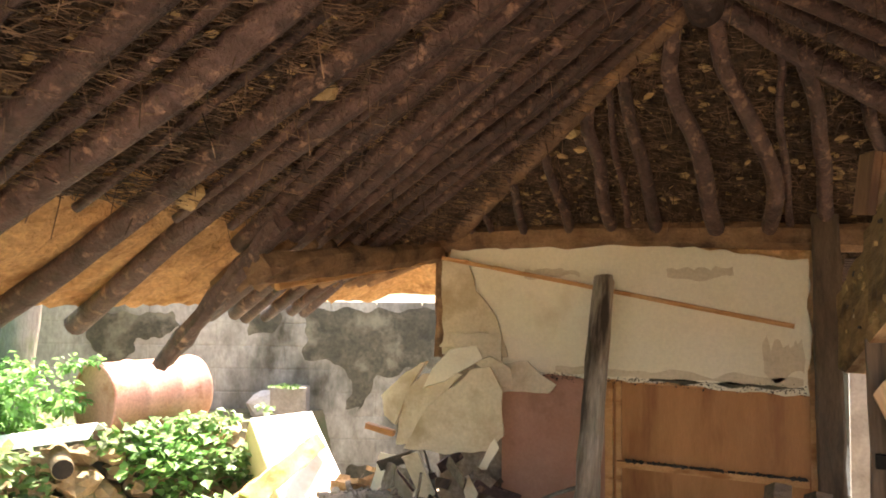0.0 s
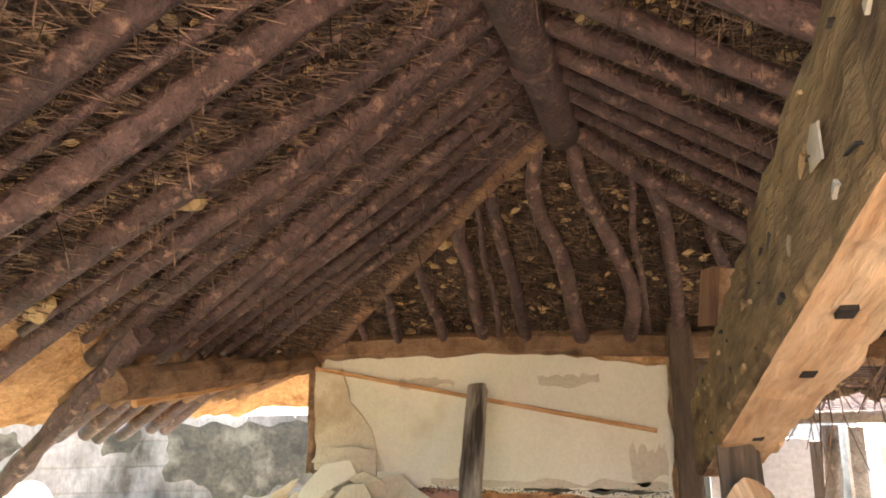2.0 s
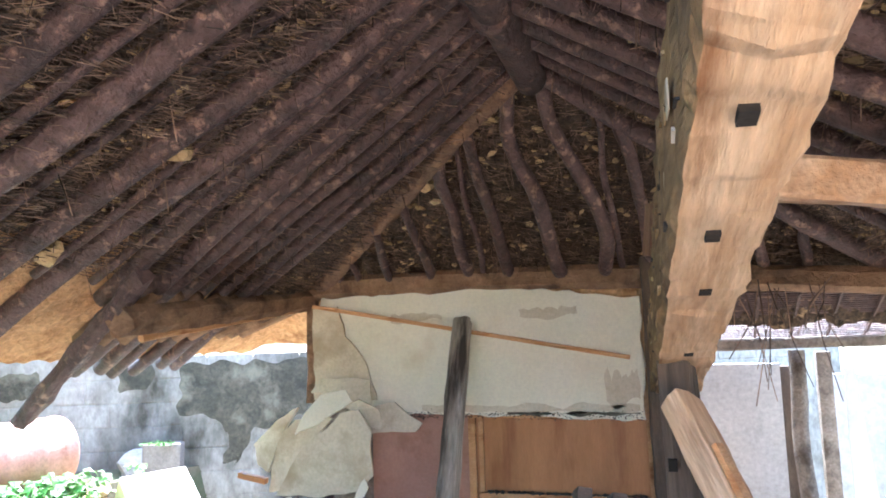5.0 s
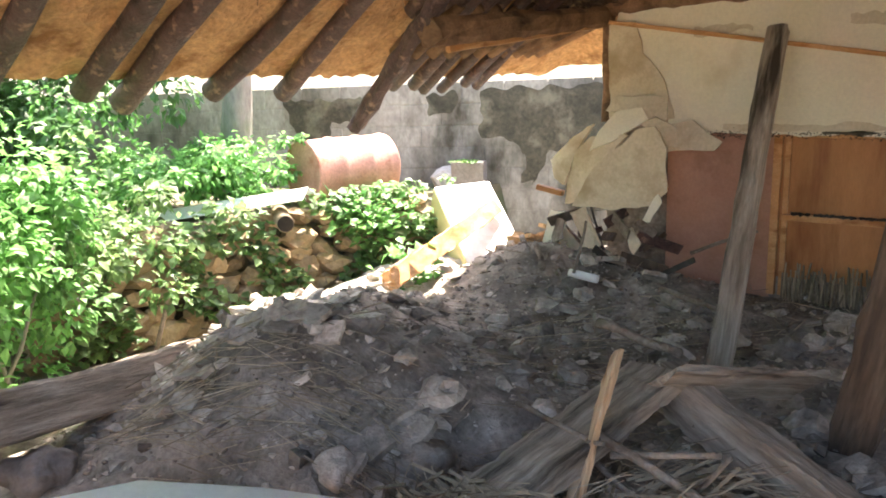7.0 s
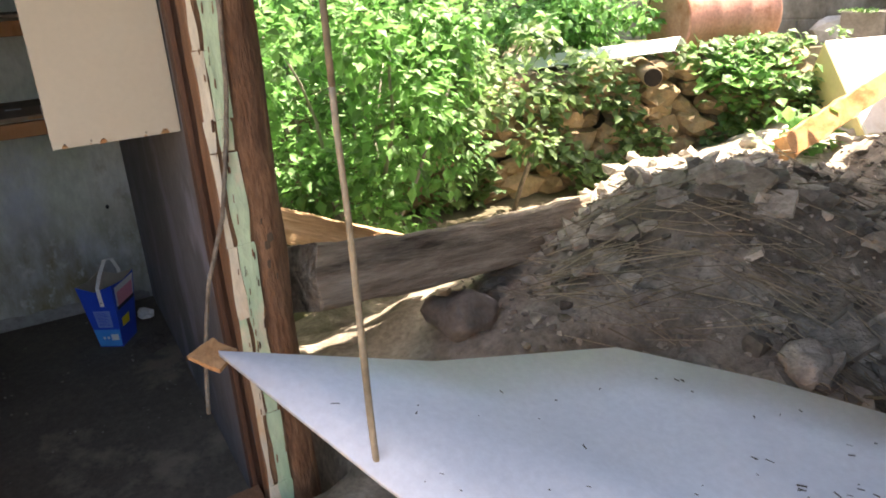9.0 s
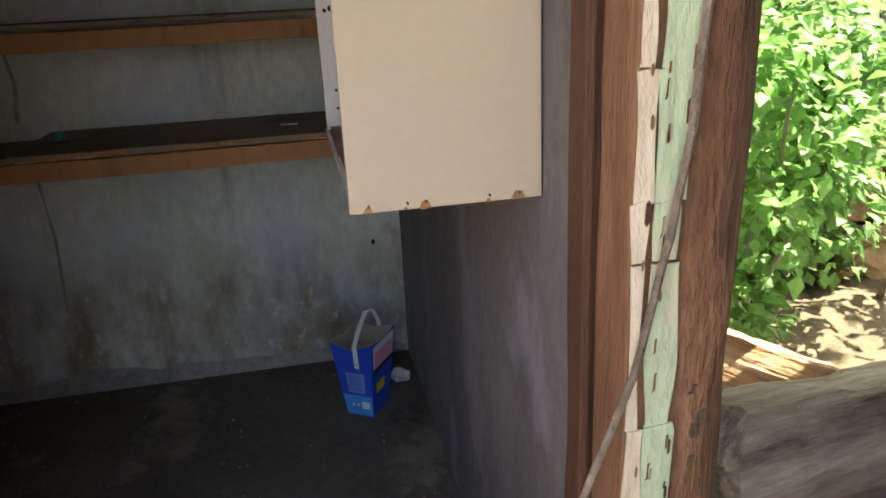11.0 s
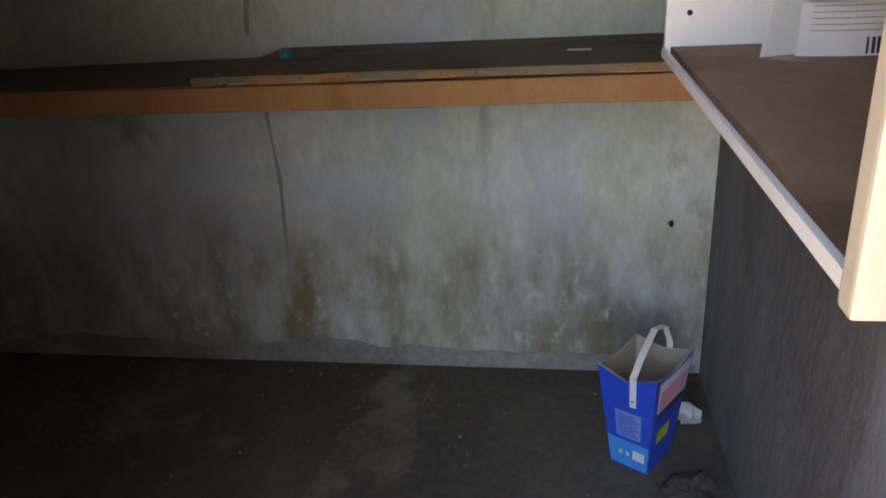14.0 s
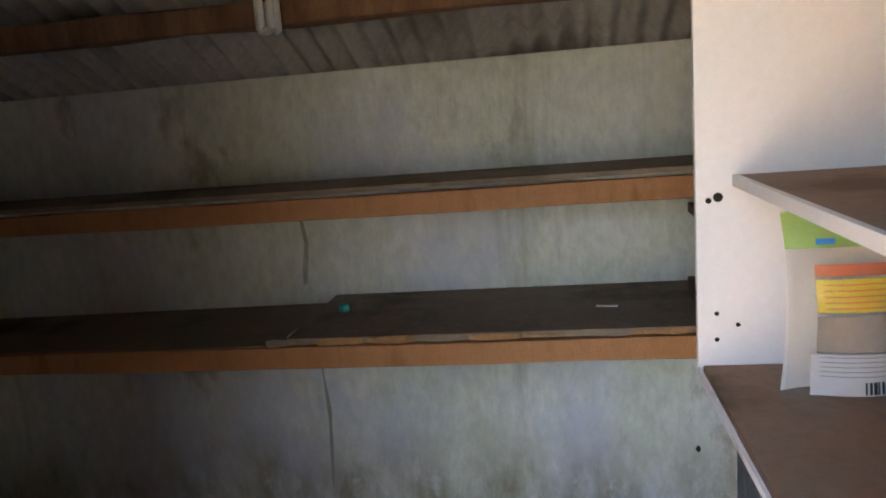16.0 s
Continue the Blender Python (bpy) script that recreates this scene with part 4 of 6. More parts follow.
along(solo("prop_pole", pole, GRAIN, "grey-brown pole propped against the end wall", "pole"), (-1.38, 3.68, 0.15), (-1.56, 5.02, 1.86))
for p0, p1, w, h, m_, lab, sd in (
        ((-1.52, 2.16, 0.40), (-1.38, 3.10, 0.56), 0.23, 0.07, GREYWOOD, "split grey timber lying across the rubble", 1),
        ((-1.38, 3.18, 0.50), (-0.66, 2.75, 0.38), 0.12, 0.16, GREYWOOD, "brown rotted timber sunk in the rubble", 2),
        ((-2.86, 0.98, 0.68), (-3.40, 2.42, 0.40), 0.17, 0.19, GREYWOOD, "long weathered sill log lying on the rubble", 3),
        ((-3.92, 0.95, 0.62), (-3.30, 1.62, 0.44), 0.12, 0.13, BEAMWOOD, "bright peeled orange timber in the garden", 4),
        ((-3.60, 0.80, 0.40), (-3.20, 1.35, 0.42), 0.07, 0.05, GREYWOOD, "pale broken board behind the log", 5),
        ((-3.40, 3.80, 0.47), (-3.70, 5.36, 0.69), 0.08, 0.13, ORANGEWOOD, "sunlit splintered plank resting on the rubble", 6),
        ((-1.31, 2.28, 0.26), (-1.405, 2.81, 0.71), 0.040, 0.022, BEAMWOOD, "pale upright wooden stake", 7),
        ((-1.30, 2.95, 0.60), (-0.98, 3.6, 0.44), 0.2, 0.03, GREYWOOD, "grey weathered plank on the rubble", 8)):
    bm = bmesh.new()
    timber(bm, p0, p1, w, h, 0.1 * sd, 22, 0.005, 0.12, 30 + sd, ragged=0.05, bend=-0.03 if sd == 3 else 0)
    along(solo("timber", bm, GRAIN if m_ is GREYWOOD else (m_ if m_ is ORANGEWOOD else GRAINPALE), lab, "timber"), p0, p1)
bm = bmesh.new()
timber(bm, (-0.15, 2.72, 2.15), (0.95, 3.06, 2.06), 0.10, 0.11, 0, 12, 0.005, 0.2, 61)
solo("cross_beam", bm, BEAMWOOD, "pale squared cross beam under the roof", "beam")
stub = thing("beam_stub", (-0.36, 3.36, 2.0), "short sawn timber stub on the fallen beam", "timber")
part("block", B((-0.345, 3.36, 2.12), (0.085, 0.14, 0.16), Euler((0.1, 0.1, 0.2)).to_matrix(), 0.006), BEAMWOOD, stub)
part("cheek", B((-0.40, 3.34, 2.115), (0.022, 0.15, 0.18), Euler((0.1, 0.1, 0.2)).to_matrix(), 0.004), POSTWOOD, stub)
st = []
for i in range(16):
    p = Vector((rng.uniform(-0.1, 0.35), rng.uniform(3.6, 4.6), 1.95))
    q = p + Vector((rng.uniform(-0.15, 0.15), rng.uniform(-0.1, 0.1), -rng.uniform(0.15, 0.5)))
    st.append((tuple(p), tuple(p.lerp(q, 0.5) + Vector((rng.uniform(-0.04, 0.04), 0, 0))), 0.003))
    st.append((st[-1][1], tuple(q), 0.0025))
ob = new("hanging_straw", sticks_mesh("hanging_straw", st, STRAW))
ob.parent, ob.matrix_parent_inverse = roof, roof.matrix_world.inverted()
tagged(ob, "roots and straw hanging from the eave", kind="stuff")

# ---- white board by the door ----
board = thing("white_board", (-1.6, 1.4, 0.5), "dusty white sheet board lying on the rubble", "board")
bm = bmesh.new()
rim = [(-2.28, 0.62, 0.83), (-1.93, 0.79, 0.68), (-1.72, 0.90, 0.60), (-1.35, 1.02, 0.47), (-1.0, 1.15, 0.36), (-0.85, 1.7, 0.40), (-1.02, 1.98, 0.50), (-1.52, 1.91, 0.555), (-1.85, 1.70, 0.60), (-2.12, 1.50, 0.625), (-2.20, 1.05, 0.70)]
ctr = sum((Vector(p) for p in rim), Vector()) / len(rim)
for dz, flip in ((0.0, False), (-0.012, True)):
    c = bm.verts.new(ctr + Vector((0, 0, dz)))
    rings = []
    for f in (0.34, 0.67, 1.0):
        rings.append([bm.verts.new(ctr.lerp(Vector(p), f) + Vector((0, 0, dz))) for p in rim])
    nn = len(rim)
    for i in range(nn):
        t = [c, rings[0][i], rings[0][(i + 1) % nn]]
        bm.faces.new(t[::-1] if flip else t)
        for a, b in ((0, 1), (1, 2)):
            q = [rings[a][i], rings[b][i], rings[b][(i + 1) % nn], rings[a][(i + 1) % nn]]
            bm.faces.new(q[::-1] if flip else q)
    if not flip:
        upper = rings[2]
    else:
        for i in range(nn):
            bm.faces.new((upper[(i + 1) % nn], upper[i], rings[2][i], rings[2][(i + 1) % nn]))
part("sheet", bm, WHITEBOARD, board, smooth=True)


def board_z(p):
    for i_ in range(len(rim)):
        a_, b_2 = Vector(rim[i_]), Vector(rim[(i_ + 1) % len(rim)])
        u_1, v_1, w_1 = a_ - ctr, b_2 - ctr, p - ctr
        det = u_1.x * v_1.y - u_1.y * v_1.x
        s_1 = (w_1.x * v_1.y - w_1.y * v_1.x) / det
        t_1 = (u_1.x * w_1.y - u_1.y * w_1.x) / det
        if s_1 >= 0 and t_1 >= 0 and s_1 + t_1 <= 0.97:
            return ctr.z + s_1 * u_1.z + t_1 * v_1.z
    return None


bits = []
for i in range(480):
    p = Vector((rng.uniform(-2.1, -0.95), rng.uniform(0.75, 1.95), 0))
    if rng.random() > 0.25 + 0.75 * smooth01((p.x + 1.9) / 0.8):
        continue
    z = board_z(p)
    if z is None:
        continue
    a = rng.gauss(0.2, 0.5)
    L = rng.uniform(0.002, 0.018)
    bits.append(((p.x, p.y, z + 0.002), (p.x + math.cos(a) * L, p.y + math.sin(a) * L, z + 0.003), rng.uniform(0.0006, 0.0018)))
for i in range(60):
    p = Vector((-1.62 + rng.gauss(0, 0.03), 1.05 + rng.gauss(0, 0.02), 0))
    z = board_z(p) or 0.58
    a = rng.random() * 6.3
    bits.append(((p.x, p.y, z + 0.002), (p.x + math.cos(a) * 0.05, p.y + math.sin(a) * 0.05, z + rng.uniform(0.0, 0.035)), 0.0018))
ob = new("specks", sticks_mesh("specks", bits, SOOT))
ob.parent, ob.matrix_parent_inverse = board, board.matrix_world.inverted()
tagged(ob, "dark straw specks and dirt", kind="stuff")
bm = bmesh.new()
lump(bm, (-1.62, 1.05, (board_z(Vector((-1.62, 1.05, 0))) or 0.58) + 0.006), 0.022, 0.5, 3, 2, 0.6)
part("straw_clump", bm, SOOT, board)
bm = bmesh.new()
slab(bm, ragged_outline([(-0.03, -0.03), (0.04, -0.02), (0.03, 0.04), (-0.03, 0.03)], 0.02, 0.008, 4), 0.012, pose(-2.30, 0.61, 0.815, 10, 20, 30))
part("broken_corner", bm, CHIP, board, "torn pale corner")

# ---- rubble ----
spots = []
for i in range(9500):
    x, y = rng.uniform(-4.0, 0.6), rng.uniform(1.6, 5.2)
    if x < -3.3 and y < 2.4:
        continue
    r = min(0.06, 0.0058 / (rng.random() ** 0.62 + 0.03))
    spots.append(((x, y, ground_h(x, y) + r * 0.15), r, rng.uniform(0.5, 0.9)))
# clods inside the sunlit strip get the brighter soil colour
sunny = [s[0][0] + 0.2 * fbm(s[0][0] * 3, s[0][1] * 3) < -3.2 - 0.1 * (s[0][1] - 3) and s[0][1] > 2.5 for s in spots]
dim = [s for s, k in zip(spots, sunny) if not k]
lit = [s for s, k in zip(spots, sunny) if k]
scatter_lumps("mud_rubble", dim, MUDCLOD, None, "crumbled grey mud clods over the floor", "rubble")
crumbs = []
for i in range(1100):
    x, y = rng.uniform(-3.3, -0.4), rng.uniform(1.7, 5.1)
    r = rng.uniform(0.004, 0.018)
    crumbs.append(((x, y, ground_h(x, y) + r * 0.3), r, 0.7))
scatter_lumps("pale_crumbs", crumbs, GREYSTONE, None, "pale plaster crumbs over the grey mud", "rubble")
scatter_lumps("dry_rubble", lit, PALESOIL, None, "mud clods coloured paler for the sun at the edge", "rubble")
for i in range(70):
    x, y = rng.uniform(-2.7, -0.5), rng.uniform(1.95, 4.9)
    r = rng.uniform(0.04, 0.09)
    bm = bmesh.new()
    if rng.random() < 0.45:
        slab(bm, ragged_outline([(-r, -r * 0.8), (r * 0.9, -r), (r, r * 0.7), (0, r), (-r, r * 0.5)], 0.03, 0.012, i), r * 0.35, pose(x, y, ground_h(x, y) + r * 0.25, rng.uniform(-35, 35), rng.uniform(-35, 35), rng.uniform(0, 360)), 0, 0.03, i)
    else:
        lump(bm, (x, y, ground_h(x, y) + r * 0.3), r, 0.7, i * 1.3, 2, 0.5)
    solo("mud_lump", bm, MUDCLOD, "broken lump of grey wall mud in the rubble", "mud lump", "lumps in the rubble")
for i in range(60):
    x, y = rng.uniform(-3.0, -1.7), rng.uniform(1.95, 2.7)
    r = rng.uniform(0.025, 0.075)
    bm = bmesh.new()
    slab(bm, ragged_outline([(-r, -r * 0.8), (r * 0.9, -r), (r, r * 0.7), (0, r), (-r, r * 0.5)], 0.02, 0.008, i + 90), 0.02, pose(x, y, ground_h(x, y) + 0.012, 22 + rng.uniform(-14, 14), rng.uniform(-14, 14), rng.uniform(-40, 40)), 0, 0.015, i)
    solo("mud_plate", bm, MUDCLOD, "cracked flat plate of grey wall mud", "mud plate", "plates on the mud slope")
for i, (x, y, r) in enumerate(((-2.02, 2.08, 0.07), (-1.88, 2.36, 0.10), (-1.72, 2.44, 0.10), (-1.98, 1.92, 0.05), (-2.95, 1.55, 0.12), (-1.35, 2.2, 0.06))):
    bm = bmesh.new()
    lump(bm, (x, y, ground_h(x, y) + r * 0.2), r, 0.85, i * 2.9, 3, 0.3)
    solo("stone", bm, MUDCLOD if i != 4 else GREYSTONE, "rounded stone half buried in the rubble", "stone", "stones in the rubble", smooth=True)
def lath_mesh(n_, cx, cy, sx, sy, ang, z_, seed):
    """Split laths and straw lying in a loose bundle."""
    r = random.Random(seed)
    out = []
    for _ in range(n_):
        x, y = cx + r.gauss(0, sx), cy + r.gauss(0, sy)
        a = ang + r.gauss(0, 0.35)
        L = r.uniform(0.08, 0.26)
        e = r.uniform(-0.05, 0.09)
        out.append(((x, y, z_ + r.uniform(-0.03, 0.04)), (x + math.cos(a) * L, y + math.sin(a) * L, z_ + e), r.choice([0.0015, 0.002, 0.003, 0.006])))
    return out


tagged(new("lath_bundle", sticks_mesh("lath_bundle", lath_mesh(240, -1.58, 2.12, 0.09, 0.07, -0.3, 0.44, 31) + lath_mesh(160, -1.05, 2.55, 0.16, 0.14, 0.5, 0.42, 32) + lath_mesh(120, -1.15, 2.25, 0.16, 0.12, 2.0, 0.36, 33), PALESTRAW)), "splintered pale laths and straw beside the board", "laths", kind="stuff")
for i, (x, y, z, r, m_) in enumerate(((-1.10, 2.42, 0.40, 0.07, PLASTER_BACK), (-1.02, 2.50, 0.41, 0.06, PLASTER_BACK), (-1.24, 2.36, 0.33, 0.065, MUDCLOD), (-0.92, 2.36, 0.36, 0.07, MUDCLOD), (-1.00, 2.22, 0.33, 0.06, PLASTER_BACK))):
    bm = bmesh.new()
    lump(bm, (x, y, z), r * 0.8, 0.6, i * 2.3, 3, 0.6)
    solo("plaster_chunk", bm, m_, "broken plaster chunk lying in the laths", "plaster chunk", "chunks in the laths")
st = []
for cx, cy, ang, n_, sp in ((-2.75, 1.95, 0.5, 130, 0.28), (-2.05, 2.2, 0.45, 150, 0.25), (-1.45, 2.05, 2.2, 130, 0.16), (-1.3, 4.75, 1.5, 60, 0.5), (-2.2, 3.6, 0.8, 90, 0.7), (-1.2, 2.7, 1.0, 60, 0.35)):
    for i in range(n_):
        x, y = cx + rng.gauss(0, sp), cy + rng.gauss(0, sp * 0.5)
        a = ang + rng.gauss(0, 0.22)
        L = rng.uniform(0.12, 0.34)
        z = ground_h(x, y) + rng.uniform(0.015, 0.07)
        x2, y2 = x + math.cos(a) * L, y + math.sin(a) * L
        st.append(((x, y, z), (x2, y2, ground_h(x2, y2) + rng.uniform(0.01, 0.07)), rng.uniform(0.0012, 0.0028)))
for i in range(150):
    x, y = rng.uniform(-3.2, -0.3), rng.uniform(2.0, 5.1)
    a = rng.random() * 6.3
    L = rng.uniform(0.06, 0.3)
    z = ground_h(x, y) + 0.02
    st.append(((x, y, z), (x + math.cos(a) * L, y + math.sin(a) * L, z + rng.uniform(-0.03, 0.08)), rng.uniform(0.0015, 0.004)))
tagged(new("reed_stalks", sticks_mesh("reed_stalks", st, PALESTRAW)), "broken reed and straw lathing in the rubble", "straw", kind="stuff")
st = []
for i in range(170):
    x = rng.uniform(-1.5, -0.5)
    z = 0.30 + rng.uniform(-0.02, 0.05)
    st.append(((x, 5.18 + rng.uniform(-0.04, 0.03), z), (x + rng.uniform(-0.03, 0.03), 5.19, z + rng.uniform(0.1, 0.22)), rng.uniform(0.004, 0.008)))
tagged(new("stalk_lathing", sticks_mesh("stalk_lathing", st, PALESTRAW)), "upright millet-stalk lathing at the wall foot", "lathing", kind="stuff")
for p0, p1, r in (((-1.9, 4.35, 0.52), (-1.55, 4.2, 0.50), 0.018), ((-1.75, 3.35, 0.62), (-1.35, 3.25, 0.60), 0.022), ((-1.95, 4.9, 0.6), (-1.6, 5.0, 0.75), 0.012), ((-2.4, 4.3, 0.55), (-2.35, 4.35, 0.85), 0.01),
                  ((-2.85, 4.55, 0.55), (-3.05, 4.75, 0.62), 0.025), ((-2.55, 4.2, 0.58), (-2.75, 4.45, 0.66), 0.02), ((-1.68, 2.63, 0.54), (-1.37, 2.55, 0.53), 0.010), ((-1.65, 2.62, 0.44), (-1.31, 2.55, 0.53), 0.009), ((-1.38, 2.62, 0.52), (-1.00, 2.54, 0.45), 0.018), ((-1.39, 2.62, 0.43), (-1.17, 2.55, 0.35), 0.011), ((-1.05, 2.62, 0.41), (-0.93, 2.55, 0.60), 0.008), ((-1.30, 2.58, 0.48), (-0.98, 2.62, 0.56), 0.012), ((-1.2, 2.4, 0.36), (-0.85, 2.62, 0.44), 0.013)):
    bm = bmesh.new()
    tube(bm, p0, p1, r, r * 0.8, 7, 6, 0.06, 0.1, p0[0] * 5)
    solo("stick", bm, GREYWOOD, "loose grey stick on the rubble", "stick", "sticks on the rubble", smooth=True)
bm = bmesh.new()
tube(bm, (-2.52, 4.47, 0.50), (-2.33, 4.45, 0.49), 0.025, 0.025, 12, 3, 0, 0.02, 2)
solo("pipe_piece", bm, WHITEPLASTIC, "short piece of white plastic pipe", "pipe", smooth=True)
bm = bmesh.new()
tube(bm, (-1.965, 0.80, 0.68), (-1.98, 0.80, 1.35), 0.0065, 0.0055, 7, 10, 0.02, 0.1, 8)
tube(bm, (-1.98, 0.80, 1.35), (-2.03, 0.79, 2.3), 0.0055, 0.005, 7, 8, 0.02, 0.1, 9)
solo("hanging_stick", bm, PALESTRAW, "thin dry stick leaning beside the door post", "stick", smooth=True)

for i in range(26):
    x, y = -3.14 + rng.gauss(0, 0.09), 5.05 + rng.gauss(0, 0.12)
    r = rng.uniform(0.03, 0.085)
    bm = bmesh.new()
    slab(bm, ragged_outline([(-r, -r * 0.8), (r * 0.9, -r), (r, r * 0.7), (0, r), (-r, r * 0.5)], 0.02, 0.01, i + 300), r * 0.4, pose(x, y, ground_h(x, y) + 0.05 + 0.10 * rng.random(), rng.uniform(-30, 40), rng.uniform(-40, 30), rng.uniform(0, 360)), 0, 0.03, i)
    solo("clay_piece", bm, CLAY, "broken piece of orange wall clay in the sun", "clay piece", "clay pieces under the plank")

# ---- garden ----
gw = thing("garden_wall", (-4.7, 6.1, 0), "high grey concrete block wall with black stains", "wall", kind="structure")
wd = Vector((0.9, 0.43, 0)).normalized()
w0 = Vector((-4.5, 6.35, 0))
ang = math.atan2(wd.y, wd.x)
R_ = Matrix.Rotation(ang, 3, "Z")
b_ = bmesh.new()
box(b_, (0, 0, 0), (0.388, 0.15, 0.188), None, 0, 0.008)
BL = mesh_of("block", b_, GARDENWALL)
for row in range(9):
    for i in range(-16, 15):
        c = w0 + wd * (0.40 * i + (0.2 if row % 2 else 0)) + Vector((0, 0, 0.0 + 0.2 * row + 0.1 - 0.1))
        ob = new("block", BL)
        ob.parent = gw
        ob.matrix_parent_inverse = gw.matrix_world.inverted()
        ob.matrix_basis = Matrix.Translation(c + Vector((0, 0, -0.02))) @ R_.to_4x4() @ Matrix.Translation((0, rng.uniform(-0.002, 0.002), 0))
bm = B(w0 + Vector((0, 0, 0.82)), (12.6, 0.136, 1.66), R_)
part("mortar", bm, GARDENWALL, gw)
FACE = Matrix((wd, Vector((0, 0, 1)), Vector((wd.y, -wd.x, 0)))).transposed().to_4x4()
for i, pts in enumerate(([(-0.04, 1.60), (-0.02, 1.17), (0.28, 1.12), (0.40, 1.0), (0.34, 0.74), (0.47, 0.70), (0.62, 1.0), (0.95, 1.12), (1.9, 1.14), (1.9, 1.60)],
                         [(-0.55, 1.56), (-0.52, 1.36), (-0.3, 1.40), (-0.26, 1.57)],
                         [(-2.0, 1.55), (-1.9, 1.25), (-1.62, 1.05), (-1.5, 1.3), (-1.1, 1.42), (-1.2, 1.56)],
                         [(0.35, 0.22), (0.3, 0.05), (1.2, 0.0), (1.1, 0.2), (0.6, 0.26)])):
    bm = bmesh.new()
    slab(bm, ragged_outline(pts, 0.02, 0.035, 5 + i), 0.004, Matrix.Translation(w0) @ FACE @ Matrix.Translation((0, 0, 0.078)))
    part("mould_patch", bm, MOULD, gw, "black mould crust")

sw = thing("stone_wall", (-4.6, 4, 0), "low dry retaining wall of ochre stones", "wall", kind="structure")
a0, a1 = Vector((-5.05, 2.3, 0)), Vector((-4.25, 5.5, 0))
SM = []
for i in range(9):
    b_ = bmesh.new()
    lump(b_, (0, 0, 0), 0.13, 0.8, i * 4.1, 2, 0.4)
    SM.append(mesh_of("stone", b_, STONE))
for row in range(6):
    f = rng.random() * 0.04
    while f < 1:
        c = a0.lerp(a1, f)
        ob = new("stone", rng.choice(SM))
        ob.parent = sw
        ob.matrix_parent_inverse = sw.matrix_world.inverted()
        s = rng.uniform(0.7, 1.25)
        ob.matrix_basis = Matrix.LocRotScale(Vector((c.x - 0.04 * row + rng.uniform(-0.04, 0.04), c.y, 0.07 + 0.125 * row)), Euler((rng.uniform(-0.3, 0.3), rng.uniform(-0.3, 0.3), rng.random() * 6)), Vector((s, s, s * 0.8)))
        f += rng.uniform(0.055, 0.085)
# terrace behind the stones
V, F = [], []
N1, N2 = 40, 26
for i in range(N1):
    for j in range(N2):
        c = a0.lerp(a1, i / (N1 - 1)) + (a1 - a0).normalized() * (-1.2 if i == 0 else (1.5 if i == N1 - 1 else 0))
        x = c.x - 0.15 - j * 0.14
        V.append((x, c.y + j * 0.03, (0.74 if j else -0.1) + 0.05 * fbm(x * 2, c.y * 2)))
for i in range(N1 - 1):
    for j in range(N2 - 1):
        a = i * N2 + j
        F.append([a, a + 1, a + N2 + 1, a + N2])
tagged(new("terrace", pieces_mesh("terrace", V, F, EARTH)), "raised garden earth behind the stones", "ground", kind="structure")

# oil drum
drum = thing("oil_drum", (-4.77, 4.75, 0.8), "rusty pinkish oil drum lying on its side", "drum")
da = Vector((0.15, 0.98, 0)).normalized()
d0 = Vector((-4.93, 4.47, 1.005))
d1 = d0 + da * 0.79
bm = bmesh.new()
prof = [(0, 0.272), (0.0, 0.288), (0.012, 0.292), (0.03, 0.283), (0.26, 0.283), (0.285, 0.295), (0.31, 0.283), (0.56, 0.283), (0.585, 0.295), (0.61, 0.283), (0.85, 0.283), (0.868, 0.292), (0.88, 0.288), (0.88, 0.272)]
s_ = da.cross(Vector((0, 0, 1)))
prev = None
for t_, r_ in [(a * 0.90, b * 0.91) for a, b in prof]:
    ring = []
    for k_ in range(36):
        a = 2 * math.pi * k_ / 36
        dent = 1 - 0.03 * max(0, noise.noise(Vector((math.cos(a) * 1.5, math.sin(a) * 1.5, t_ * 4))))
        ring.append(bm.verts.new(d0 + da * t_ + (s_ * math.cos(a) + Vector((0, 0, 1)) * math.sin(a)) * r_ * dent))
    if prev:
        for k_ in range(36):
            bm.faces.new((prev[k_], prev[(k_ + 1) % 36], ring[(k_ + 1) % 36], ring[k_]))
    prev = ring
part("body", bm, DRUM, drum, smooth=True)
for p in (d0 + da * 0.014, d1 - da * 0.014):
    bm = bmesh.new()
    tube(bm, p - da * 0.004, p + da * 0.004, 0.25, 0.25, 36, 1, 0, 0, 0)
    part("lid", bm, DRUMEND, drum)
bm = bmesh.new()
tube(bm, d0 + da * 0.01 - s_ * 0.165 + Vector((0, 0, 0.03)), d0 - da * 0.008 - s_ * 0.165 + Vector((0, 0, 0.03)), 0.03, 0.028, 12, 1, 0, 0, 0)
part("bung", bm, DRUMEND, drum)

sp = [(d0 + Vector((rng.uniform(-0.05, 0.06), rng.uniform(-0.04, 0.04), 0.25 + rng.uniform(0.0, 0.03))), Vector((0.3, -0.5, 0.3))) for i in range(16)]
tagged(new("vine_sprig", leaves_mesh("vine_sprig", sp, 0.06, LEAF, 3, 0.1, 0.8)), "small green vine sprig on top of the drum", "vine", kind="stuff")

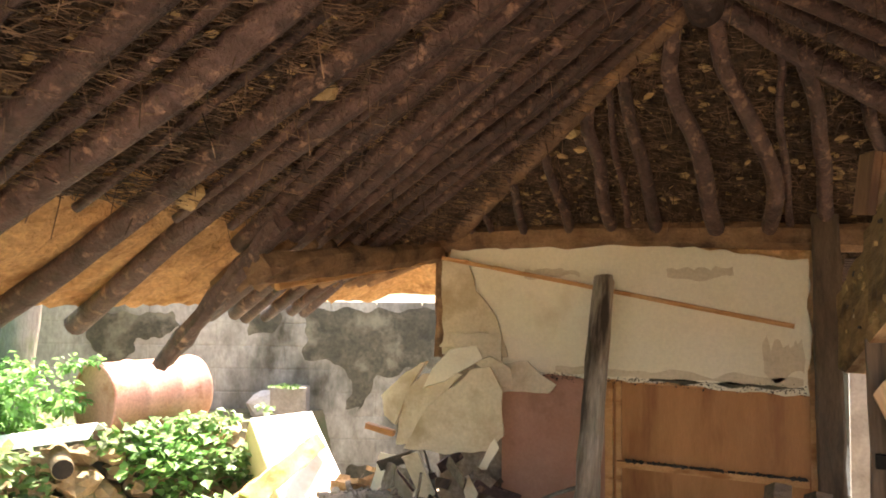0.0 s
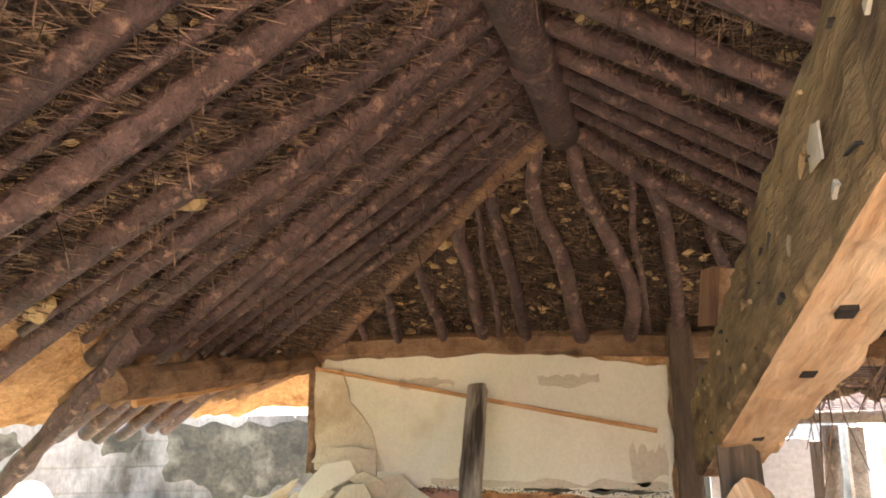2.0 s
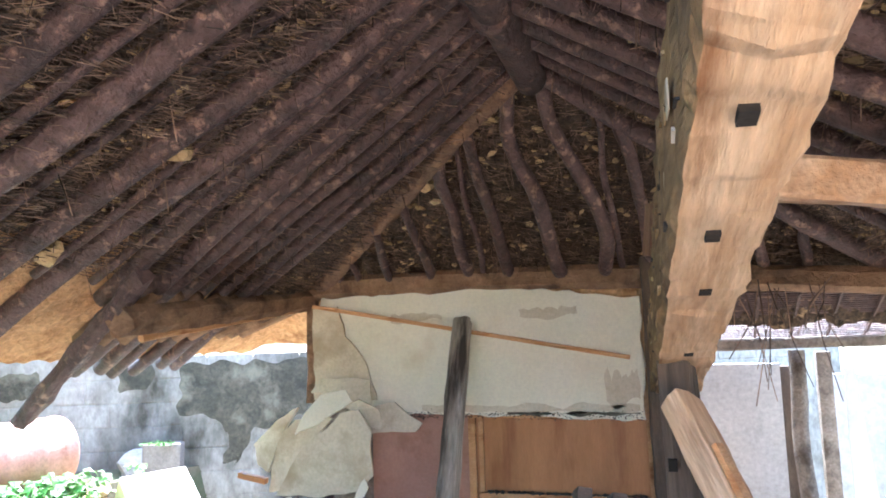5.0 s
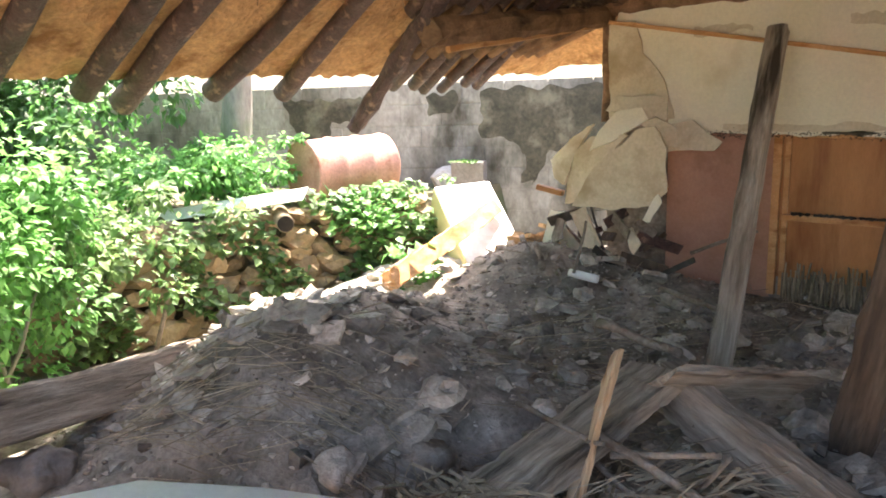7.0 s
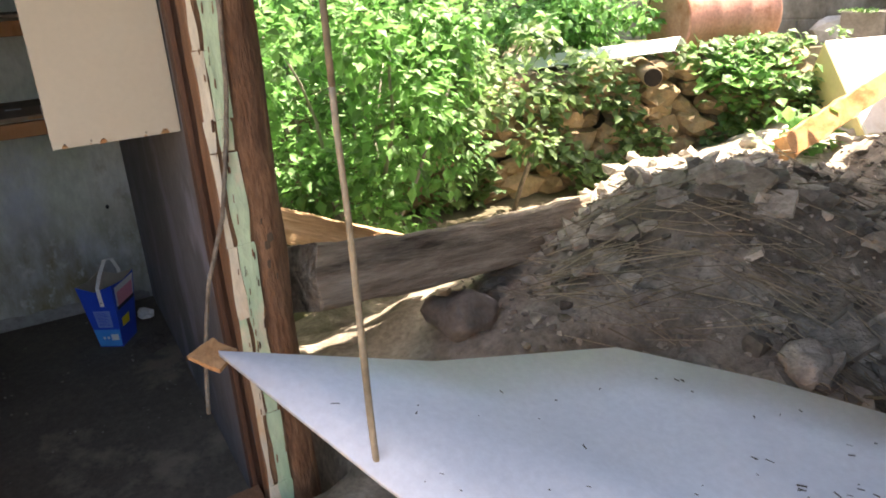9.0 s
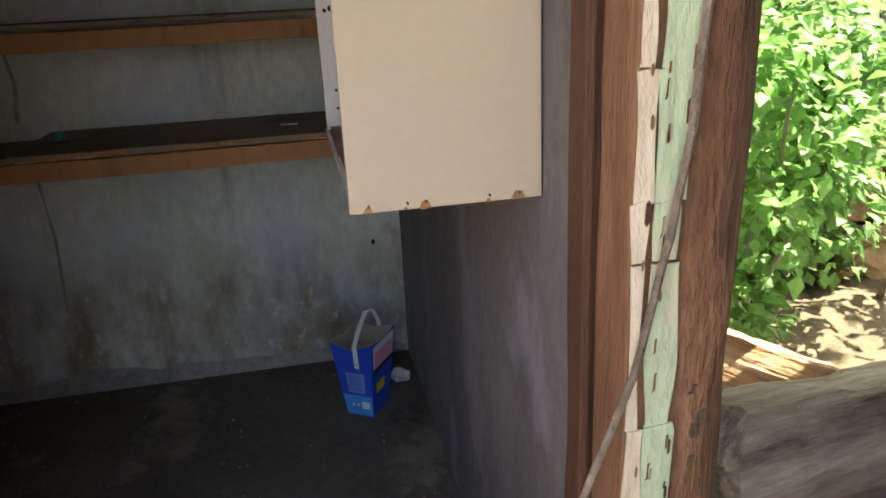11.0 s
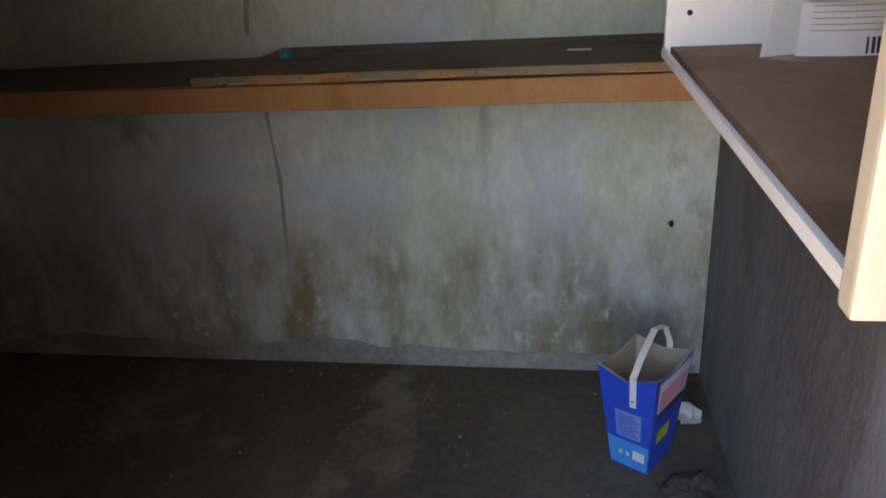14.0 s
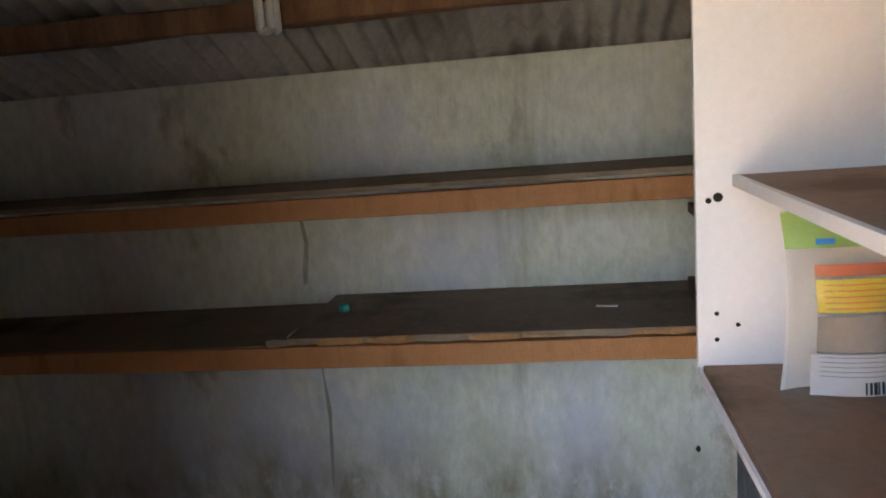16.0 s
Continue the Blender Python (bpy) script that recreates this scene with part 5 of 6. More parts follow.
# white box and trough and pipe
bx = thing("metal_box", (-4.0, 5.45, 0.2), "white metal box tipped over, one side yellowed", "box")
e1 = Vector((0.53, 0.85, 0.03)).normalized()
e2 = Vector((0.80, -0.20, -0.55))
e2 = (e2 - e1 * e2.dot(e1)).normalized()
e3 = e1.cross(e2).normalized()
e3 = e3 if e3.z > 0 else -e3
R3 = Matrix((e1, e2, e3)).transposed()
T0 = Vector((-4.20, 5.22, 0.84)) + e1 * 0.24 + e2 * 0.43 - e3 * 0.19
part("body", B(T0, (0.48, 0.86, 0.38), R3, 0.012), WHITEMETAL, bx)
part("yellow_side", B(T0 - e1 * 0.242, (0.008, 0.84, 0.36), R3, 0.002), YELLOWED, bx, "yellowed side panel")
part("lid_panel", B(T0 + e3 * 0.192, (0.46, 0.84, 0.008), R3, 0.002), WHITEMETAL, bx)
tr = thing("metal_trough", (-5.2, 3.6, 0.8), "pale blue sheet-metal gutter over the ivy, one side whitened as a highlight", "gutter")
q0, q1 = Vector((-4.46, 4.12, 0.96)), Vector((-5.85, 3.42, 0.74))
d_, s_, u_ = frame_along(q0, q1)
# near side takes white metal to paint the sunlit highlight
for a, b, m_ in ((-0.14, 0.0, WHITEMETAL), (0.0, 0.11, BLUEMETAL)):
    bm = bmesh.new()
    vs = []
    for q in (q0, q1):
        for e in (0.0, -0.006):
            vs.append([bm.verts.new(q + s_ * a + u_ * (-abs(a) * 0.5 + e)), bm.verts.new(q + s_ * b + u_ * (-abs(b) * 0.5 + e))])
    for A, C in ((vs[0], vs[2]), (vs[1], vs[3])):
        bm.faces.new((A[0], A[1], C[1], C[0]))
    bm.faces.new((vs[0][0], vs[0][1], vs[1][1], vs[1][0]))
    bm.faces.new((vs[2][0], vs[2][1], vs[3][1], vs[3][0]))
    bm.faces.new((vs[0][0], vs[1][0], vs[3][0], vs[2][0]))
    bm.faces.new((vs[0][1], vs[1][1], vs[3][1], vs[2][1]))
    part("side", bm, m_, tr)
pp = thing("drain_pipe", (-4.5, 3.9, 0.74), "ochre clay drain pipe with a dark mouth", "pipe")
bm = bmesh.new()
tube(bm, (-4.42, 3.86, 0.735), (-4.85, 4.15, 0.74), 0.062, 0.062, 16, 2, 0, 0.01, 3)
part("tube", bm, STONE, pp, smooth=True)
bm = bmesh.new()
tube(bm, (-4.416, 3.857, 0.735), (-4.43, 3.867, 0.735), 0.057, 0.057, 16, 1, 0, 0, 3)
part("mouth", bm, HOLE, pp)
bm = bmesh.new()
lump(bm, (-4.62, 5.95, 0.78), 0.17, 0.9, 9, 2, 0.2)
solo("concrete_lump", bm, CONCRETE, "mossy lump of concrete by the wall", "concrete lump")
bm = B((-4.42, 5.98, 0.80), (0.30, 0.2, 0.34), R_, 0.02)
solo("concrete_block", bm, GREYSTONE, "dark weathered concrete block by the wall", "block")
sp = [(Vector((-4.42 + rng.uniform(-0.14, 0.14), 5.94 + rng.uniform(-0.09, 0.09), 0.965)), Vector((0, -0.2, 0.8))) for i in range(170)]
tagged(new("moss", leaves_mesh("moss", sp, 0.03, IVY, 12, 0.0, 0.8)), "green moss on top of the concrete block", "moss", kind="stuff")
bm = bmesh.new()
tube(bm, (-4.52, 2.85, 0.05), (-4.40, 2.92, 0.46), 0.016, 0.014, 8, 6, 0.03, 0.06, 3)
solo("upright_stick", bm, GREYWOOD, "pale stick standing by the log", "stick", smooth=True)


# plants
def blob_spots(centre, rad, n_, seed, hollow=0.55):
    r = random.Random(seed)
    out = []
    clumps = [(Vector(centre) + Vector((r.gauss(0, 0.45) * rad[0], r.gauss(0, 0.45) * rad[1], r.gauss(0, 0.42) * rad[2])), r.uniform(0.16, 0.38)) for _ in range(34)]
    for i in range(n_):
        c, q = r.choice(clumps)
        d = Vector((r.gauss(0, 1), r.gauss(0, 1), r.gauss(0, 0.8))).normalized()
        p = c + Vector((d.x * rad[0], d.y * rad[1], d.z * rad[2])) * q * (hollow + (1 - hollow) * r.random())
        if not (-5.15 < p.x and p.y < 1.05) and p.z > 0.02:
            out.append((p, d))
    return out


def shrub(name, base, rad, n_, size, material, label, stems=5, seed=1, height=None):
    t = thing(name, base, label, "shrub")
    r = random.Random(seed)
    top = Vector(base) + Vector((0, 0, (height or rad[2] * 1.1)))
    for i in range(stems):
        bm = bmesh.new()
        e = top + Vector((r.uniform(-1, 1) * rad[0] * 0.6, r.uniform(-1, 1) * rad[1] * 0.6, r.uniform(-0.3, 0.5) * rad[2]))
        tube(bm, Vector(base) + Vector((r.uniform(-0.06, 0.06), r.uniform(-0.06, 0.06), -0.05)), e, 0.016, 0.005, 7, 8, 0.12, 0.1, seed * 9 + i)
        part("stem", bm, BARK, t, smooth=True)
    lm = new("foliage", leaves_mesh("foliage", blob_spots(top, rad, n_, seed), size, material, seed))
    lm.parent, lm.matrix_parent_inverse = t, t.matrix_world.inverted()
    tagged(lm, kind="stuff")
    return t


shrub("leafy_shrub", (-4.15, 1.75, 0.0), (0.75, 0.75, 0.8), 7000, 0.060, LEAF, "bright green leafy shrub in the sun", 7, 3, 0.95)
shrub("leafy_shrub", (-5.5, 1.7, 0.0), (0.9, 0.8, 0.95), 6000, 0.062, LEAF, "tall bright green shrub beside the annex", 6, 4, 1.3)
shrub("leafy_shrub", (-4.75, 2.5, 0.5), (0.6, 0.6, 0.4), 2400, 0.07, IVY, "green shrub at the end of the stones", 4, 5, 0.34)
shrub("leafy_shrub", (-6.0, 3.7, 0.7), (1.1, 0.8, 0.4), 3000, 0.075, LEAF, "sunlit shrubs on the raised ground", 5, 6, 0.3)
shrub("leafy_shrub", (-7.6, 2.6, 0.3), (1.4, 1.4, 1.4), 4200, 0.10, DARKLEAF, "green undergrowth beyond the terrace, coloured dark for shade", 5, 8, 1.4)
shrub("leafy_shrub", (-6.3, 2.9, 0.6), (0.9, 0.8, 0.9), 3200, 0.09, DARKLEAF, "leafy shrub on the terrace edge, coloured dark for shade", 5, 10, 0.9)
shrub("leafy_shrub", (-5.3, 3.9, 0.75), (0.5, 0.5, 0.3), 1500, 0.06, LEAF, "pale leaves growing round the drum", 3, 9, 0.35)
# ivy over the stones
r_ = random.Random(5)
sp = []
for i in range(4600):
    f = r_.random()
    c = a0.lerp(a1, f)
    dens = 0.5 + 0.5 * noise.noise(Vector((f * 7, 0, 3)))
    z = r_.random()
    if noise.noise(Vector((f * 9, z * 3.0, 1.7))) < -0.08 + 0.25 * f - 0.5 * (z - 0.4):
        continue
    sp.append((Vector((c.x + 0.12 - 0.2 * z + r_.uniform(-0.02, 0.13), c.y + r_.uniform(-0.05, 0.05), 0.05 + 0.85 * z)), Vector((0.8, -0.2, 0.5))))
tagged(new("ivy", leaves_mesh("ivy", sp, 0.075, IVY, 4, 0.4, 0.8)), "ivy hanging over the stone wall", "ivy", kind="stuff")
sp = [(Vector((-4.45 + r_.gauss(0, 0.14), 4.72 + r_.gauss(0, 0.2), 0.68 + r_.gauss(0, 0.09))), Vector((0.6, -0.3, 0.7))) for i in range(600)]
tagged(new("ivy", leaves_mesh("ivy", sp, 0.075, LEAF, 6, 0.3, 0.8)), "sunlit leaves under the drum", "ivy", kind="stuff")
sp = [(Vector((-3.62 + r_.gauss(0, 0.07), 4.25 + r_.gauss(0, 0.1), 0.42 + r_.gauss(0, 0.06))), Vector((0.3, -0.3, 0.9))) for i in range(140)]
tagged(new("weed", leaves_mesh("weed", sp, 0.09, LEAF, 7, 0.1, 0.7)), "bright weed growing at the rubble edge", "weed", kind="stuff")


def tree(base, height, trunk_r, crown, n_, leaf, material, seed, label):
    t = thing("tree", base, label, "tree")
    b0 = Vector(base)
    bm = bmesh.new()
    top = b0 + Vector((0.1, 0.1, height))
    tube(bm, b0 - Vector((0, 0, 0.1)), top, trunk_r, trunk_r * 0.5, 12, 12, 0.03, 0.12, seed)
    r = random.Random(seed)
    for i in range(7):
        s = b0.lerp(top, r.uniform(0.45, 0.95))
        tube(bm, s, s + Vector((r.uniform(-1, 1) * crown[0], r.uniform(-1, 1) * crown[1], r.uniform(0.2, 0.9) * crown[2])), trunk_r * 0.35, 0.012, 7, 7, 0.1, 0.1, seed + i)
    part("trunk", bm, BARK, t, smooth=True)
    sp_ = blob_spots(top + Vector((0, 0, crown[2] * 0.5)), crown, n_, seed, 0.4)
    lm = new("crown", leaves_mesh("crown", sp_, leaf, material, seed))
    lm.parent, lm.matrix_parent_inverse = t, t.matrix_world.inverted()
    return t


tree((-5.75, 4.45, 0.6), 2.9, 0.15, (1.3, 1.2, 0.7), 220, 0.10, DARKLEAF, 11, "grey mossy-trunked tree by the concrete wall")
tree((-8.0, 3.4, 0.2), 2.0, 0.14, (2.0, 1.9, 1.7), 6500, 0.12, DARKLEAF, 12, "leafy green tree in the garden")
tree((-7.2, 0.6, 0.0), 2.2, 0.12, (1.8, 1.8, 1.5), 5200, 0.11, LEAF, 13, "bright leafy tree behind the shrubs")
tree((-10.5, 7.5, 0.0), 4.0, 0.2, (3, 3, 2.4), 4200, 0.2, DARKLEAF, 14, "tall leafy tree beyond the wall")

# ---- annex room ----
XF, YS = -4.67, 0.575
ANNEX = Vector((-0.23, 0.18, -0.09))   # the annex is laid out on its own origin and set down here
house_objects = set(scene.objects)
rm = tagged(new("floor", mesh_of("floor", B(((-2.4 + XF) / 2 + 0.0, -0.9, -0.05), (2.36, 3.1, 0.1)), ROOMFLOOR)), "dark earth-stained cement floor", "floor", kind="structure")
solo("wall_west", B((XF - 0.07, -0.9, 0.88), (0.14, 3.3, 1.9)), ROOMWALL, "damp stained cement wall", "wall", kind="structure")
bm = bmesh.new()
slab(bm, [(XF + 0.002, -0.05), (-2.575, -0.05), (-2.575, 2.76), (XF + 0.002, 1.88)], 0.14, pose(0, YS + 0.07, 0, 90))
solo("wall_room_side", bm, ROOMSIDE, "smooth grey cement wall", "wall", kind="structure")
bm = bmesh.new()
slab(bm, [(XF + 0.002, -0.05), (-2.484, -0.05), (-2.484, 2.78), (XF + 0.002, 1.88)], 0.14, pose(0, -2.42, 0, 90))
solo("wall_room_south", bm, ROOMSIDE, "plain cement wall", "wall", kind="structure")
pw = thing("wall_partition", (-2.4, -1.0, 0), "plain cement partition with a door opening", "wall", kind="structure")
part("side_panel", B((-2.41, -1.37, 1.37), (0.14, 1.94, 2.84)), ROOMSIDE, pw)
part("lintel", B((-2.41, 0.10, 2.17), (0.14, 1.19, 0.12)), POSTWOOD, pw)
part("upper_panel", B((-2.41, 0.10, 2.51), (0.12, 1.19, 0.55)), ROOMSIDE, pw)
# door frame
df = thing("door_frame", (-2.5, 0.62, 0), "worn wooden door post with flaking mint paint", "door frame")
bm = bmesh.new()
timber(bm, (-2.61, YS + 0.04, -0.02), (-2.61, YS + 0.04, 2.12), 0.07, 0.12, 0, 14, 0.002, 0.12, 41)
part("jamb", bm, JAMB, df, "dark brown jamb")
bm = bmesh.new()
timber(bm, (-2.522, YS + 0.068, -0.1), (-2.522, YS + 0.068, 2.12), 0.105, 0.140, 0, 22, 0.002, 0.13, 42)
part("post", bm, POSTWOOD, df, "worn red-brown post")
bm = bmesh.new()
tube(bm, (-2.512, YS + 0.098, -0.1), (-2.508, YS + 0.100, 2.12), 0.056, 0.054, 18, 40, 0.006, 0.07, 44)
part("worn_timber", bm, BARKPOST, df, "rounded brown timber with worm tracks", smooth=True)
part("edge_bead", B((-2.472, YS + 0.000, 1.0), (0.012, 0.012, 2.1), None, 0.003), POSTWOOD, df)
part("jamb_step", B((-2.585, YS - 0.022, 1.0), (0.05, 0.014, 2.1), None, 0.003), JAMB, df)
z0 = 0.03
i = 0
while z0 < 2.05:
    hgt = rng.uniform(0.07, 0.24)
    for y0_, w, m_ in ((-0.005, rng.uniform(0.016, 0.028), CREAMPAINT if rng.random() < 0.9 else MINT), (0.022, rng.uniform(0.028, 0.044), MINT if rng.random() < 0.85 else CREAMPAINT)):
        if rng.random() < 0.08:
            continue
        bm = bmesh.new()
        slab(bm, ragged_outline([(0, 0.002), (w, 0.002), (w, hgt), (0, hgt)], 0.008, 0.004, i + y0_ * 90), 0.003, pose(-2.4615 + 0.0012 * (i % 2), YS + y0_, z0, 90, 0, 90))
        part("paint_flake", bm, m_, df)
    z0 += hgt + rng.uniform(-0.004, 0.003)
    i += 1
for i in range(60):
    s = rng.uniform(0.003, 0.008)
    bm = bmesh.new()
    slab(bm, ragged_outline([(-s * 0.3, -s * 1.9), (s * 0.15, -s * 1.4), (s * 0.25, s * 1.9), (-s * 0.15, s * 1.5)], 0.003, 0.0012, i * 1.3), 0.002, pose(-2.4575, YS + rng.choice([0.032, 0.030, 0.058, 0.012]) + rng.uniform(-0.004, 0.004), rng.uniform(0.2, 1.95), 90, 0, 90))
    part("bare_spot", bm, POSTWOOD if i % 4 else JAMB, df)
for i in range(16):
    z_ = 0.88 + 0.035 * i + rng.uniform(-0.01, 0.01)
    bm = bmesh.new()
    slab(bm, ragged_outline([(-0.006, -0.010), (0.005, -0.008), (0.006, 0.010), (-0.004, 0.009)], 0.005, 0.004, i * 2.1), 0.003, pose(-2.457, YS + 0.098 + rng.uniform(-0.010, 0.010), z_, 90, 0, 90))
    part("worm_track", bm, POST, df)
bm = bmesh.new()
CORD = ((0.645, 1.75), (0.640, 1.51), (0.630, 1.37), (0.610, 1.24), (0.570, 1.06), (0.540, 0.98), (0.510, 0.90), (0.47, 0.72), (0.45, 0.55))
for (ya, za), (yb, zb) in zip(CORD, CORD[1:]):
    tube(bm, (-2.445, ya, za), (-2.445, yb, zb), 0.0055, 0.0055, 7, 5, 0.02, 0.12, za)
part("cord", bm, GREYWOOD, df, "frayed cord hanging down the post")
bm = bmesh.new()
timber(bm, (-2.50, -0.48, 0.17), (-2.50, 0.56, 0.17), 0.12, 0.05, 0, 8, 0.002, 0.12, 43)
part("threshold", bm, POSTWOOD, df, "worn wooden threshold")
part("painted_riser", B((-2.47, 0.04, 0.05), (0.02, 1.04, 0.19)), MINT, df, "riser board with mint paint")

# corrugated roof over the annex
V, F = [], []
NX = 140
for top in (0, 1):
    for j, (x, z) in enumerate(((XF - 0.2, 1.765), (-3.5, 2.37), (-2.2, 2.93))):
        for i in range(NX + 300):
            y = -2.5 + 3.3 * i / (NX + 299)
            V.append((x, y, z + 0.021 * math.sin(y * 2 * math.pi / 0.076) + 0.008 * top))
W = NX + 300
for top in (0, 1):
    o = top * 3 * W
    for j in range(2):
        for i in range(W - 1):
            q = [o + j * W + i, o + j * W + i + 1, o + (j + 1) * W + i + 1, o + (j + 1) * W + i]
            F.append(q if top else q[::-1])
ob = new("ceiling", pieces_mesh("ceiling", V, F, SLATE))
ob.data.polygons.foreach_set("use_smooth", [True] * len(ob.data.polygons))
tagged(ob, "grey corrugated cement roofing sheets", "ceiling", kind="structure")
bm = bmesh.new()
timber(bm, (-4.28, -2.35, 1.965), (-4.28, 0.50, 1.965), 0.06, 0.07, 0, 14, 0.003, 0.15, 51)
solo("roof_beam", bm, POSTWOOD, "brown wooden beam under the roofing sheets", "beam")

# damp patches, salt and the dark wet foot of the west wall
ww = thing("wall_stains", (XF, -0.6, 0.2), "brown damp patches and white salt on the cement wall", "stain", kind="structure")


def stain_sheet(name, y0, y1, z0, z1, material, seed, amp, lift):
    bm = bmesh.new()
    n_ = 70
    top, low_ = [], []
    for i_ in range(n_ + 1):
        y_ = y0 + (y1 - y0) * i_ / n_
        f_ = math.sin(math.pi * i_ / n_) ** 0.35
        e_ = amp * fbm(y_ * 2.2, seed) + 0.4 * amp * fbm(y_ * 9, seed + 4)
        g_ = amp * 0.5 * fbm(y_ * 3.1, seed + 9)
        mid = (z0 + z1) / 2
        top.append(bm.verts.new((XF + lift, y_, mid + (z1 - mid) * f_ + e_)))
        low_.append(bm.verts.new((XF + lift, y_, (mid - (mid - z0) * f_ + g_) if z0 > 0.01 else 0.0)))
    for i_ in range(n_):
        bm.faces.new((low_[i_], low_[i_ + 1], top[i_ + 1], top[i_]))
    back = [bm.verts.new(v.co - Vector((lift - 0.0005, 0, 0))) for v in top]
    for i_ in range(n_):
        bm.faces.new((top[i_], top[i_ + 1], back[i_ + 1], back[i_]))
    part(name, bm, material, ww)


stain_sheet("wet_foot", -2.3, 0.56, 0.0, 0.075, SKIRT, 3.0, 0.035, 0.004)
for y_, z0_, z1_, w_ in ((-0.80, 0.30, 1.04, 0.006), (-0.815, 1.14, 1.42, 0.007)):
    bm = bmesh.new()
    pts_ = [(-w_, 0), (w_ * 0.7, 0.0), (w_ + 0.02, (z1_ - z0_) * 0.5), (w_ * 0.4, z1_ - z0_), (-w_ * 0.3, z1_ - z0_), (-w_ + 0.02, (z1_ - z0_) * 0.5)]
    slab(bm, ragged_outline(pts_, 0.03, 0.004, y_ * 31), 0.0015, pose(XF + 0.002, y_, z0_, 90, 0, 90))
    part("damp_streak", bm, DAMP, ww)
bm = bmesh.new()
lump(bm, (XF + 0.001, 0.455, 0.53), 0.007, 1.6, 3, 2, 0.6)
part("nail_hole", bm, HOLE, ww)

# shelves on the west wall
for z, nm, dep in ((1.10, "low", 0.485), (1.49, "high", 0.34)):
    sh = thing("wall_shelf", (XF + 0.2, -0.9, z), "dusty board shelf on an orange wooden batten", "shelf", "shelves on the damp wall")
    if nm == "low":
        part("board", B((XF + dep / 2 + 0.002, -0.08, z - 0.009), (dep, 1.26, 0.018), None, 0.003), SHELFTOP, sh, "dusty board with a worn front edge")
        part("board", B((XF + dep / 2 + 0.002, -1.53, z - 0.036), (dep - 0.035, 1.62, 0.014), Euler((0.008, 0.0, 0)).to_matrix(), 0.003), SHELFTOP, sh)
        bm = bmesh.new()
        slab(bm, ragged_outline([(-0.05, -0.008), (0.06, -0.008), (0.05, 0.006), (-0.04, 0.008)], 0.015, 0.005, 77), 0.006, pose(XF + dep - 0.07, -0.716, z - 0.012, 90, 0, 4))
        part("broken_end", bm, CABWHITE, sh, "pale splintered board end")
        for k_ in range(9):
            y_ = -0.70 + 0.14 * k_
            bm = bmesh.new()
            slab(bm, ragged_outline([(-0.066, -0.008), (0.066, -0.008), (0.066, 0.006), (-0.066, 0.006)], 0.02, 0.005, k_ * 3.1), 0.004, pose(XF + dep + 0.003, y_, z - 0.010, 90, 0, 90))
            part("chipped_edge", bm, CHIP if k_ % 3 else SHELFTOP, sh)
    else:
        part("board", B((XF + dep / 2 + 0.002, -0.9, z - 0.008), (dep, 2.9, 0.014), None, 0.003), SHELFTOP, sh)
    bm = bmesh.new()
    timber(bm, (XF + dep - 0.015, -2.34, z - 0.055), (XF + dep - 0.015, 0.55, z - 0.058), 0.03, 0.06, 0, 12, 0.0015, 0.1, 52)
    part("batten", bm, SHELFWOOD, sh)
    part("bracket", B((XF + dep / 2, 0.545, z - 0.055), (dep - 0.05, 0.04, 0.05), None, 0.003), SHELFWOOD, sh)
bm = bmesh.new()
tube(bm, (-4.45, -0.62, 1.101), (-4.45, -0.62, 1.122), 0.017, 0.015, 14, 1, 0, 0, 0)
solo("bottle_cap", bm, TEAL, "small teal plastic cap lying on the shelf", "cap", smooth=True)
bm = bmesh.new()
slab(bm, [(-0.03, -0.006), (0.03, -0.006), (0.03, 0.006), (-0.03, 0.006)], 0.003, pose(-4.39, 0.165, 1.103, 0, 0, 80))
solo("wood_chip", bm, PAPER, "small pale chip lying on the shelf", "chip")
bm = B((-4.36, 0.42, 1.125), (0.30, 0.03, 0.05), None, 0.004)
solo("dark_batten", bm, POST, "short dark batten standing on the shelf", "batten")
bm = B((XF + 0.075, 0.45, 1.33), (0.15, 0.03, 0.03), None, 0.004)
solo("wall_bracket", bm, POST, "short dark bracket fixed to the wall", "bracket")

# open cupboard on the side wall
cab = thing("wall_cupboard", (-3.2, 0.42, 1.2), "cream open wall cupboard with brown shelf boards", "cupboard")
X0, X1, Y0 = -3.57, -2.80, 0.265
ZB, ZT = 1.212, 1.98
yc, yd = (Y0 + YS - 0.004) / 2, YS - 0.004 - Y0
part("end_panel", B((X1 - 0.009, yc - 0.005, (ZB - 0.004 + ZT) / 2), (0.018, yd + 0.010, ZT - ZB + 0.004), None, 0.003), CABINET, cab, "cream end panel with chipped lower edge")
part("inner_panel", B((X0 - 0.008, yc, (ZB + ZT) / 2), (0.016, yd, ZT - ZB), None, 0.002), CABWHITE, cab, "white end panel with screw holes")
part("bottom_board", B(((X0 + X1) / 2 - 0.005, yc + 0.004, ZB + 0.003), (X1 - X0 - 0.018, yd - 0.008, 0.012)), CABSHELF, cab)
part("edge_band", B(((X0 + X1) / 2, Y0 - 0.002, ZB + 0.003), (X1 - X0 - 0.02, 0.006, 0.011), None, 0.001), CABWHITE, cab)
part("shelf_board", B(((X0 + X1) / 2 + 0.01, yc + 0.03, 1.535), (X1 - X0 - 0.04, yd - 0.06, 0.016)), CABSHELF, cab)
part("edge_band", B(((X0 + X1) / 2 + 0.01, Y0 + 0.055, 1.535), (X1 - X0 - 0.04, 0.01, 0.018), None, 0.002), CABWHITE, cab)
